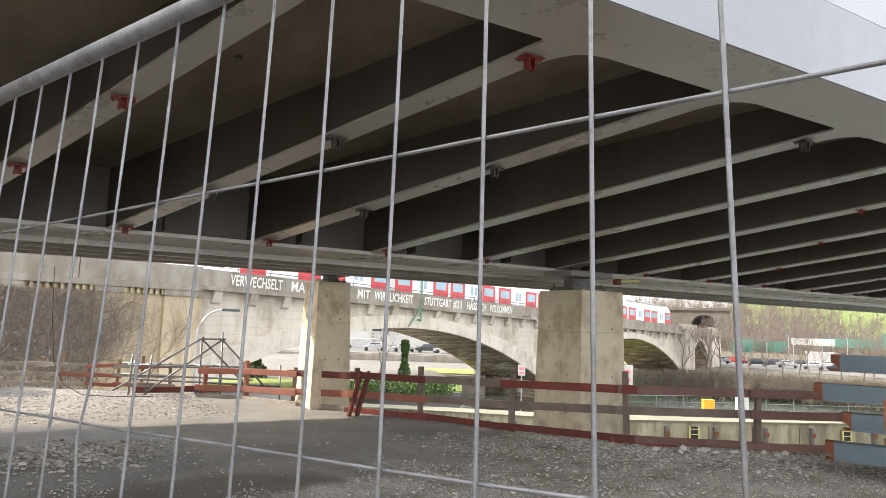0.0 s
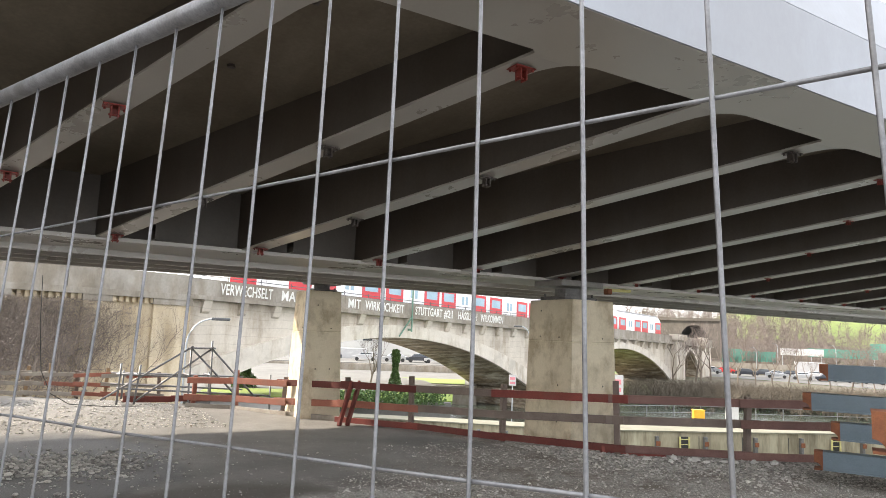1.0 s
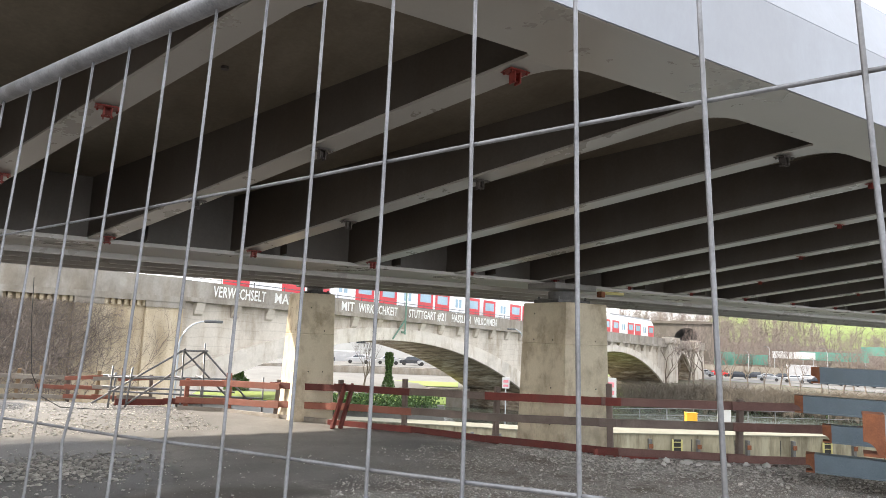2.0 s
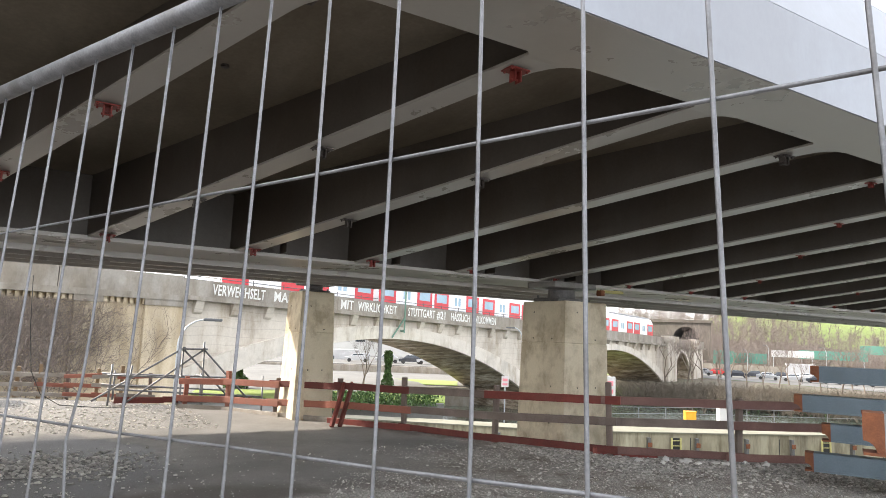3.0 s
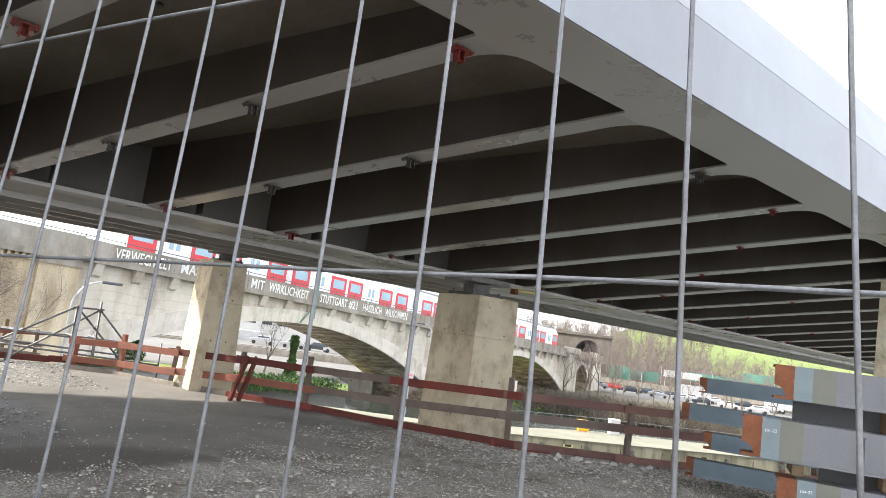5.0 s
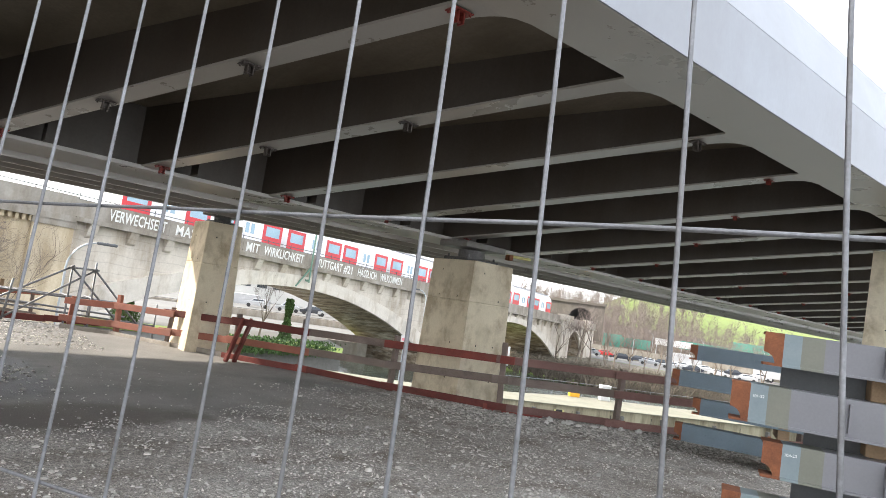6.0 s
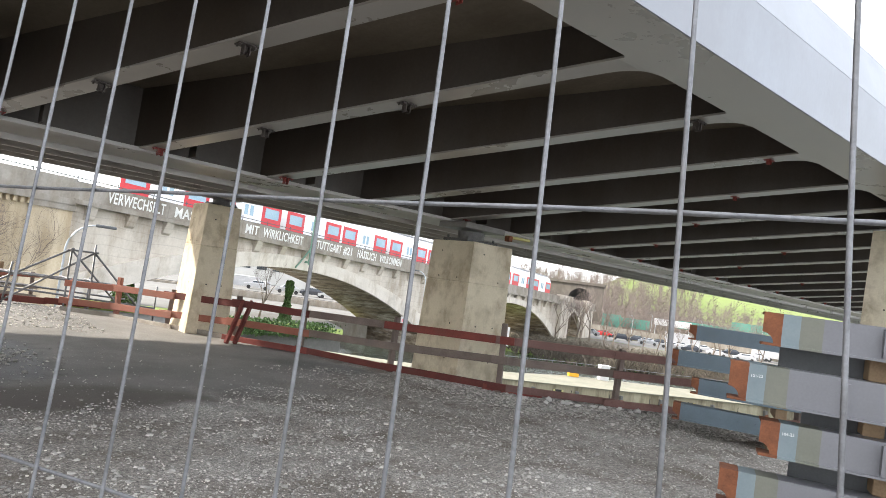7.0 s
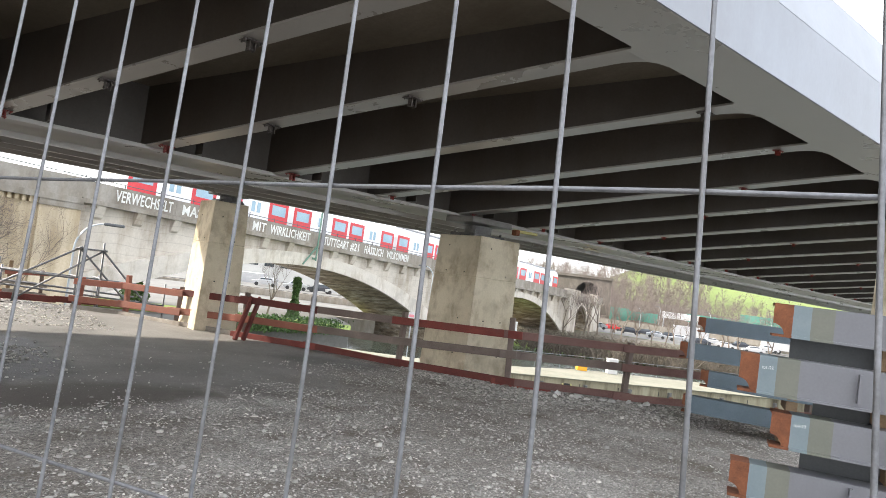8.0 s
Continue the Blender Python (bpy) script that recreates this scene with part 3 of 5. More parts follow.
def bracket_meshes():
    web, flange = Mesh(), Mesh()
    ya, yb, n = 3.73, 9.73, 12
    ux = Vector((SKEW, 1)).normalized()
    px = Vector((ux.y, -ux.x))
    lo, hi = [], []
    vs, fs = [], []
    for i in range(n + 1):
        y = ya + (yb - ya) * i / n
        x = SKEW * (y - 3.65)
        for s in (-0.008, 0.008):
            vs += [(x + px.x * s, y + px.y * s, z_low(y) + 0.012), (x + px.x * s, y + px.y * s, z_deck(y) + 0.01)]
    for i in range(n):
        a, b = i * 4, i * 4 + 4
        fs += [(a, b, b + 1, a + 1), (a + 2, a + 3, b + 3, b + 2), (a, a + 2, b + 2, b)]
    web.add(vs, fs)
    # bottom flange, curved out where it meets the edge flange
    left, right = [], []
    for i in range(29):
        y = 3.70 + (9.60 - 3.70) * (i / 28) ** 2.2
        x = SKEW * (y - 3.65)
        d = max(0.0, y - 3.745)
        w = 0.125
        wl = w + (0.09 - math.sqrt(max(0, 0.09 ** 2 - (0.09 - d) ** 2)) if d < 0.09 else 0) * 0.9
        wr = w + (0.32 - math.sqrt(max(0, 0.32 ** 2 - (0.32 - d) ** 2)) if d < 0.32 else 0) * 0.9
        left.append((x - wl, y))
        right.append((x + wr, y))
    outline = right + left[::-1]
    flat = lambda x, y: (ZF + 0.002) if y < 3.80 else min(ZF + 0.002, z_low(y))
    vs = [(x, y, flat(x, y)) for x, y in right] + [(x, y, flat(x, y)) for x, y in left]
    vs += [(x, y, z + 0.022) for x, y, z in vs]
    k = 29
    fs = []
    for i in range(k - 1):
        fs += [(i, i + 1, k + i + 1, k + i), (2 * k + i, 3 * k + i, 3 * k + i + 1, 2 * k + i + 1),
               (i, 2 * k + i, 2 * k + i + 1, i + 1), (k + i, k + i + 1, 3 * k + i + 1, 3 * k + i)]
    flange.add(vs, fs)
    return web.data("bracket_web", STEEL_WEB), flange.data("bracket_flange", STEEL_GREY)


def clamp_mesh():
    """A bolted plate with two lugs, a pin and four bolts."""
    m = Mesh()
    m.box((0.18, 0.13, 0.010), pose(0, 0, -0.008), 0.002)
    for sx in (-0.026, 0.026):
        m.box((0.012, 0.072, 0.085), pose(sx, 0, -0.055), 0.002)
    m.box((0.066, 0.012, 0.05), pose(0, 0.02, -0.038), 0.002)
    m.tube([(-0.042, 0, -0.078), (0.042, 0, -0.078)], 0.009, 8)
    for sx in (-0.07, 0.07):
        for sy in (-0.045, 0.045):
            m.tube([(sx, sy, -0.028), (sx, sy, 0.0)], 0.009, 6)
    return m


WEB_ME, FLANGE_ME = bracket_meshes()
CLAMP_RED_ME = clamp_mesh().data("clamp", CLAMP)
CLAMP_DARK_ME = clamp_mesh().data("clamp", CLAMP_DARK)
CLAMP_ROWS = {-1: (5.81, 7.57, 9.25), 0: (4.0, 5.86, 7.6, 9.26), 1: (5.89, 7.63, 9.25), 2: (4.09, 9.25), 3: (4.12, 9.25), 4: (5.2, 9.25)}
for k in range(-9, 32):
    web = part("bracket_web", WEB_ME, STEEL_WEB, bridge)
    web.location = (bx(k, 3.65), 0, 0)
    fl = part("bracket_flange", FLANGE_ME, STEEL_GREY, bridge)
    fl.location = (bx(k, 3.65), 0, 0)
    for y in CLAMP_ROWS.get(k, (6.5, 9.2) if k % 2 else (8.0, 9.2)):
        dark = (k in (0, 1) and 5 < y < 8) or (k == 2 and y < 5)
        cl = part("clamp", CLAMP_DARK_ME if dark else CLAMP_RED_ME, None, fl, "dark bolted lug" if dark else "red bolted lug")
        cl.location = (SKEW * (y - 3.65), y, z_low(y) - 0.003)
        if k > 2:
            cl.scale = (0.7, 0.7, 0.6)
    # diaphragm between the two girders
    dm = Mesh()
    dm.box((0.45, 2.2, 0.03), pose(bx(k, 12.2), 12.2, 2.82, 0, 0, 20), 0)
    dm.box((0.02, 2.2, 0.7), pose(bx(k, 12.2), 12.2, 3.2, 0, 0, 20), 0)
    part("cross_beam", dm, STEEL_GREY, bridge)
    # slotted stiffener plate on the girder web
    st = Mesh().box((0.015, 0.30, 0.75), pose(bx(k, 9.5) + 0.55, 9.34, 3.17), 0)
    part("stiffener", st, STEEL_WEB, bridge)
for y, z in ((9.0, 3.32), (9.2, 3.12)):
    pm = Mesh()
    pm.tube([(X0, y, z), (X1, y, z)], 0.055, 12)
    for k in range(-9, 32):
        pm.tube([(bx(k, y) + 0.5, y, z), (bx(k, y) + 0.56, y, z)], 0.066, 12)
    if y < 9:
        part("drain_pipe", pm, PIPE, bridge, "grey drain pipe along the girder", smooth=True)
# deck soffit fittings
for k in range(-2, 9):
    for y, dx in ((4.6, 0.6), (5.9, 0.9), (6.9, 0.7)):
        dm = Mesh()
        mm = pose(bx(k, y) + dx, y, z_deck(y) - 0.005)
        if y == 4.6:
            dm.box((0.16, 0.02, 0.012), mm @ pose(0, 0.06, 0)).box((0.16, 0.02, 0.012), mm @ pose(0, -0.06, 0))
            dm.box((0.02, 0.10, 0.012), mm @ pose(0.07, 0, 0)).box((0.02, 0.10, 0.012), mm @ pose(-0.07, 0, 0))
        else:
            dm.tube([(mm.translation.x, y, z_deck(y) + 0.01), (mm.translation.x, y, z_deck(y) - 0.02)], 0.035, 8)
        part("soffit_fitting", dm, CLAMP_DARK, bridge)


# ---------------------------------------------------------------- piers and bearings
def pier(x, y, ax, ay, top, batter=0.02, low=-9.0, joints=(1.68,)):
    """A concrete pier whose near corner stands at x, y; built in lifts with a recessed joint."""
    t = thing("concrete_pier", "new pale concrete bridge pier with tie holes", "pier", "bridge piers")
    zs = [low] + list(joints) + [top]
    for a, b in zip(zs[:-1], zs[1:]):
        m = Mesh()
        vs = []
        for z, g in ((a, 0.012), (a + 0.012, 0.0), (b - 0.012, 0), (b, 0.012)):
            o = batter * (top - z) - g
            vs += [(x - o, y - o, z), (x + ax + o, y - o, z), (x + ax + o, y + ay + o, z), (x - o, y + ay + o, z)]
        fs = [(3, 2, 1, 0), (12, 13, 14, 15)]
        for r in range(3):
            for i in range(4):
                j = (i + 1) % 4
                fs.append((r * 4 + i, r * 4 + j, r * 4 + 4 + j, r * 4 + 4 + i))
        m.add(vs, fs)
        part("shaft", m, CONCRETE, t)
    # Tie holes are solid black plugs; the shade inside a hole is painted
    for z in (0.35, 0.95, 1.75, 2.2):
        for fx in (0.28, 0.72):
            if z < top - 0.1:
                o = batter * (top - z)
                if (z, fx) not in ((0.35, 0.28), (1.75, 0.28), (2.2, 0.72)):
                    part("tie_hole", Mesh().tube([(x + ax * fx, y - o - 0.002, z), (x + ax * fx, y - o + 0.03, z)], 0.014, 8), RUBBER_AND_SHADE, t)
                if (z, fx) not in ((0.95, 0.72), (0.35, 0.72), (2.2, 0.28)):
                    part("tie_hole", Mesh().tube([(x - o - 0.002, y + ay * fx, z), (x - o + 0.03, y + ay * fx, z)], 0.014, 8), RUBBER_AND_SHADE, t)
    return t


def bearing(x, y, z, top, w=0.75):
    t = thing("bridge_bearing", "dark steel bridge bearing on top of a pier", "bearing", "bridge bearings")
    h = top - z
    part("base_plate", Mesh().box((w, w * 0.9, h * 0.2), pose(x, y, z + h * 0.1), 0.01), BEARING, t)
    part("pot", Mesh().tube([(x, y, z + h * 0.2), (x, y, z + h * 0.62)], w * 0.33, 20), BEARING, t)
    part("top_plate", Mesh().box((w * 1.3, w, h * 0.3), pose(x, y, z + h * 0.85), 0.01), PIPE, t, "grey sole plate")
    for sx in (-1, 1):
        for sy in (-1, 1):
            part("bolt", Mesh().tube([(x + sx * w * 0.42, y + sy * w * 0.36, z + h * 0.18), (x + sx * w * 0.42, y + sy * w * 0.36, z + h * 0.36)], 0.02, 6), BEARING, t)
    return t


pier(7.82, 8.66, 0.93, 1.12, 2.39)
bearing(8.34, 9.35, 2.39, 2.74)
pier(4.76, 12.9, 0.67, 0.8, 2.49, 0.03)
bearing(5.1, 13.15, 2.49, 2.68, 0.5)
pier(12.7, 3.25, 0.95, 1.03, 3.5)
bearing(13.15, 3.85, 3.5, 3.71, 0.6)
for x, y, z in ((8.9, 8.7, 2.60), (12.8, 3.6, 3.56)):
    t = thing("clamping_jaw", "yellow-brown steel clamping jaw beside a bearing", "clamp", "clamping jaws")
    part("arm", Mesh().box((0.5, 0.07, 0.05), pose(x, y, z, 0, 0, -12), 0.008), YELLOW, t)
    part("jaw", Mesh().box((0.10, 0.12, 0.10), pose(x - 0.2, y + 0.04, z - 0.03), 0.01), RUST, t)


# ---------------------------------------------------------------- site fence close to the camera
FD = Vector((-0.4073, 0.8964, -0.0373))
FA = Vector((0.6673, 0.3991, 1.9388))
LEAN = Vector((0.0443, 0.0774, 1.0000))
FN = Vector((-0.91, -0.414, 0)).normalized()


def fp(i, z):
    """A place on the fence at wire i and height z, measured at wire 0."""
    return FA + FD * (0.1 * i) + LEAN * (z - FA.z)


fence = thing("site_fence", "galvanised wire mesh site fence panel", "fence")
I0, I1 = -5, 30
LEVELS = [1.9388, 1.6541, 1.3670, 1.075, 0.785, 0.495]
ZT, ZB = 2.204, 0.16
frame_mesh = Mesh().tube([fp(I0, ZT), fp(I1, ZT)], 0.0135, 16)
part("top_tube", frame_mesh, GALV, fence, smooth=True)
part("bottom_tube", Mesh().tube([fp(I0, ZB), fp(I1, ZB)], 0.0155, 12), GALV, fence, smooth=True)
for i in (I0, I1):
    part("end_tube", Mesh().tube([fp(i, 0.0), fp(i, ZT)], 0.02, 12), GALV, fence, smooth=True)
for i in range(I0 + 1, I1):
    pts = []
    for z in [ZT + 0.012] + [1.936 - 0.075 * q for q in range(24)] + [ZB]:
        p = fp(i, z)
        wob = 0.0012 * noise.noise((i * 1.7, z * 3.0, 0))
        if i == 9:
            wob += 0.022 * math.exp(-((z - 1.63) / 0.06) ** 2)
        pts.append(p + FD * wob)
    part("vertical_wire", Mesh().tube(pts, 0.0019, 8), GALV, fence, smooth=True)
for z in LEVELS:
    pts = [fp(i, z + 0.003 * noise.noise((i * 0.3, z * 5, 3))) - FN * 0.0042 for i in range(I0, I1 + 1)]
    part("horizontal_wire", Mesh().tube(pts, 0.0019, 8), GALV, fence, smooth=True)


# ---------------------------------------------------------------- old railway viaduct
VU = Vector((0.9443, 0.3289, 0))
VN = Vector((-0.3289, 0.9443, 0))
VP = Vector((11.5, 51.0, 0))


def vp(s, d, z):
    """A place on the viaduct: s along it, d behind its face, z high; its line falls gently to the far end."""
    return VP + VU * s + VN * d + Vector((0, 0, z - 0.026 * max(0.0, s)))


viaduct = thing("railway_viaduct", "old weathered concrete arch railway viaduct with painted slogan", "viaduct")
ARCHES = [(20.0, 23.0, 1.6, 0.0102, 0.0085, 1.15), (68.0, 20.0, 2.1, 0.0139, 0.0120, 0.9), (96.0, 4.6, 2.6, 0.20, 0.17, 0.5)]
LOW = -9.0
DEPTH = 9.0


def intrados(s):
    for c, half, top, k, k2, t in ARCHES:
        if abs(s - c) < half - 1e-6:
            return max(LOW, top - k * (s - c) ** 2)
    return LOW


def strip(m, fa, fb, ss):
    """A ribbon between two edges."""
    va = [fa(s) for s in ss] + [fb(s) for s in ss]
    n = len(ss)
    m.add(va, [(i, i + 1, n + i + 1, n + i) for i in range(n - 1)])


def span(a, b, n):
    return [a + (b - a) * i / n for i in range(n + 1)]


WALL_TOP = 3.45
for side, d in (("front", 0.0), ("back", DEPTH)):
    edges = [-2.6]
    for c, half, *_ in ARCHES:
        edges += [c - half, c + half]
    edges.append(108.0)
    for i, (a, b) in enumerate(zip(edges[:-1], edges[1:])):
        m = Mesh()
        if i % 2:
            c, half, top, k, k2, t = ARCHES[i // 2]
            strip(m, lambda s: vp(s, d, max(LOW, top - k * (s - c) ** 2)), lambda s: vp(s, d, WALL_TOP), span(a, b, 36))
        else:
            strip(m, lambda s: vp(s, d, LOW), lambda s: vp(s, d, WALL_TOP), span(a, b, 4))
        part("spandrel_wall", m, OLD_CONCRETE, viaduct)
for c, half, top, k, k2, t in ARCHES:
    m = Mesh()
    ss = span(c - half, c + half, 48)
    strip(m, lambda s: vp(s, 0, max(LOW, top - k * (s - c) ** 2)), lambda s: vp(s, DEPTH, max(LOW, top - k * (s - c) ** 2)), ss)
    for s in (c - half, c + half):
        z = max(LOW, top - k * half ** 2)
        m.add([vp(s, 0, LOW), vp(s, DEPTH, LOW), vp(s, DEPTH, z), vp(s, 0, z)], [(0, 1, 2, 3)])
    part("arch_soffit", m, SOFFIT, viaduct, "brown arch soffit with pale patches and board marks")
    m = Mesh()
    lo = lambda s, d: vp(s, d, max(LOW, top - k * (s - c) ** 2) - 0.01)
    hi = lambda s, d: vp(s, d, max(LOW, top + t - k2 * (s - c) ** 2))
    ring = [q for s in ss for q in (lo(s, -0.32), hi(s, -0.32), hi(s, 0.05), lo(s, 0.05))]
    m.add(ring, [(4 * i + j, 4 * i + (j + 1) % 4, 4 * i + 4 + (j + 1) % 4, 4 * i + 4 + j) for i in range(len(ss) - 1) for j in range(4)])
    part("arch_ring", m, RING, viaduct, "pale arch ring standing proud")


def vbox(s0, s1, d0, d1, z0, z1, c=0.03):
    """A block on the viaduct, its faces along the wall."""
    m = Mesh()
    vs = [vp(s, d, z) for s in (s0, s1) for d in (d0, d1) for z in (z0, z1)]
    return m.add(vs, [(0, 1, 3, 2), (4, 6, 7, 5), (0, 4, 5, 1), (2, 3, 7, 6), (0, 2, 6, 4), (1, 5, 7, 3)])


def vrun(name, s0, s1, step, d0, d1, z0, z1, mat, label="", gap=0.02):
    s = s0
    while s < s1 - 0.1:
        e = min(s + step, s1)
        part(name, vbox(s + gap / 2, e - gap / 2, d0, d1, z0, z1), mat, viaduct, label)
        s = e


vrun("parapet", -2.6, 108, 7.3, -0.28, 0.25, 3.75, 4.92, PARAPET)
vrun("cornice", -2.6, 108, 14.6, -0.62, 0.2, 3.45, 3.75, PARAPET, gap=0)
part("track_bed", vbox(-40, 108, 0.2, DEPTH, 3.2, 3.9), ROOF_GREY, viaduct)
part("parapet", vbox(-40, 108, DEPTH - 0.3, DEPTH + 0.2, 3.2, 4.9), OLD_CONCRETE, viaduct)
for i in range(36):
    s = -1.2 + i * 3.05
    m = Mesh()
    prof = [(-0.55, 3.45), (0.0, 3.45), (0.0, 2.45), (-0.22, 2.6)]
    vs = [vp(s + a, d, z) for a in (-0.33, 0.33) for d, z in prof]
    m.add(vs, [(0, 1, 2, 3), (7, 6, 5, 4), (0, 4, 5, 1), (1, 5, 6, 2), (2, 6, 7, 3), (3, 7, 4, 0)])
    part("corbel", m, OLD_CONCRETE, viaduct)
for s0, s1, d in ((87.6, 91.6, -0.9), (43.2, 47.6, -0.5), (101.2, 103.5, -0.6)):
    m = vbox(s0, s1, d, 0.05, LOW, 4.2)
    part("pilaster", m, OLD_CONCRETE, viaduct)
    part("pilaster_cap", vbox(s0 - 0.3, s1 + 0.3, d - 0.3, 0.3, 4.2, 5.2), OLD_CONCRETE, viaduct)

# abutment with dentils
abutment = thing("viaduct_abutment", "ochre rendered abutment wall overgrown with dry vines", "wall")
part("wall", vbox(-60, -2.6, -0.35, DEPTH, LOW, 3.3), ABUTMENT, abutment)
for s0, s1 in ((-5.3, -2.65), (-9.8, -8.2), (-15.6, -13.9), (-22, -20.4)):
    part("buttress", vbox(s0, s1, -0.65, -0.34, LOW, 2.9), ABUTMENT, abutment)
    part("buttress_cap", vbox(s0 - 0.1, s1 + 0.1, -0.75, -0.34, 2.9, 3.3), PARAPET, abutment)
part("cornice", vbox(-60, -2.65, -0.8, 0.2, 3.3, 3.7), PARAPET, abutment)
for i in range(7):
    part("parapet", vbox(-60 + i * 8.2 + 0.03, -60 + i * 8.2 + 8.17, -0.5, 0.2, 3.7, 5.05), PARAPET, abutment)
for i in range(60):
    s = -2.9 - i * 0.42
    part("dentil", vbox(s - 0.1, s + 0.1, -0.62, -0.34, 2.95, 3.3), ABUTMENT, abutment)


def build_vines():
    """Bare climbing stems spreading over the wall."""
    rng = random.Random(11)
    m = Mesh()

    def stem(s, z, ang, r, length, depth):
        pts = [vp(s, -0.72, z)]
        steps = max(3, int(length / 0.35))
        for i in range(steps):
            ang += rng.uniform(-0.35, 0.35)
            ang = ang * 0.92 + 0.08 * math.pi / 2
            s += math.cos(ang) * 0.35
            z += math.sin(ang) * 0.35
            if z > 3.1:
                break
            pts.append(vp(s, -0.72 - rng.uniform(0, 0.15), z))
            if depth < 3 and rng.random() < 0.6:
                stem(s, z, ang + rng.choice((-1, 1)) * rng.uniform(0.4, 1.1), r * 0.6, length * rng.uniform(0.35, 0.7), depth + 1)
        if len(pts) > 1:
            m.tube(pts, r, 3, r * 0.35)

    for _ in range(80):
        stem(rng.gauss(-13.2, 3.4), -3.4 + rng.uniform(-0.5, 2.5), rng.uniform(0.7, 2.4), rng.uniform(0.02, 0.045), rng.uniform(3, 6), 0)
    for _ in range(1800):
        s, z = rng.gauss(-13.5, 3.6), rng.uniform(-3.5, 3.2)
        if s > -6.5 or z > 3.1:
            continue
        p = vp(s, -0.8 - rng.uniform(0, 0.25), z)
        q = [VU * rng.uniform(-0.09, 0.09) + Vector((0, 0, rng.uniform(-0.09, 0.09))) + VN * rng.uniform(-0.05, 0.05) for _ in range(3)]
        m.add([p + v for v in q], [(0, 1, 2)])
    ob = part("wall_vines", m, VINE)
    tagged(ob, "dry brown leafless vines climbing the abutment wall", "vines", kind="stuff")


build_vines()


def text_part(words, s, z, size, length, parent, mat):
    cu = bpy.data.curves.new("lettering", "FONT")
    cu.body, cu.size, cu.extrude, cu.resolution_u = words, size, 0.012, 2
    cu.space_character, cu.offset = 1.05, 0.018
    cu.materials.append(mat)
    ob = new("lettering", cu)
    bpy.context.view_layer.update()
    w = max(0.1, ob.dimensions.x)
    ob.parent = parent
    along = (vp(s + length, -0.3, z) - vp(s, -0.3, z)).normalized()
    up = Vector((0, 0, 1))
    nrm = along.cross(up).normalized()
    up = nrm.cross(along)
    rot = Matrix((along, up, nrm)).transposed().to_4x4()
    ob.matrix_world = Matrix.Translation(vp(s, -0.30, z)) @ rot @ Matrix.Diagonal((length / w, 1, 1, 1))
    return tagged(ob, "hand-painted white capital letters")


for words, s, length in (("VERWECHSELT", -0.2, 4.6), ("MAS", 5.2, 1.8), ("MIT", 12.3, 1.5), ("WIRKLICHKEIT", 14.4, 5.1), ("STUTTGART", 21.1, 4.1), ("#21", 25.5, 1.4),
                         ("H\u00c4SSLICH", 27.8, 3.3), ("WILKOMMEN", 31.8, 4.3)):
    text_part(words, s, 3.92, 1.12, length, viaduct, WHITE_PAINT)
m = Mesh()
for z in (5.1, 5.35):
    m.tube([vp(-8, 0.2, z), vp(60, 0.2, z)], 0.03, 5)
for i in range(24):
    m.tube([vp(-8 + i * 2.9, 0.2, 4.9), vp(-8 + i * 2.9, 0.2, 5.36)], 0.03, 5)
part("handrail", m, SHADOW_STEEL, viaduct, "thin steel handrail on the parapet")

mast = thing("catenary_mast", "green steel catenary mast bracketed to the viaduct", "mast")
m = Mesh().tube([vp(20.2, -0.75, 2.2), vp(20.2, -0.75, 12.0)], 0.08, 8)
part("pole", m, GREEN_STEEL, mast)
part("bracket", Mesh().beam(vp(20.2, -0.7, 3.6), vp(18.9, -0.4, 1.7), 0.10, 0.12), GREEN_STEEL, mast)
part("bracket", Mesh().beam(vp(20.2, -0.7, 2.4), vp(20.2, -0.1, 2.4), 0.2, 0.2), GREEN_STEEL, mast)


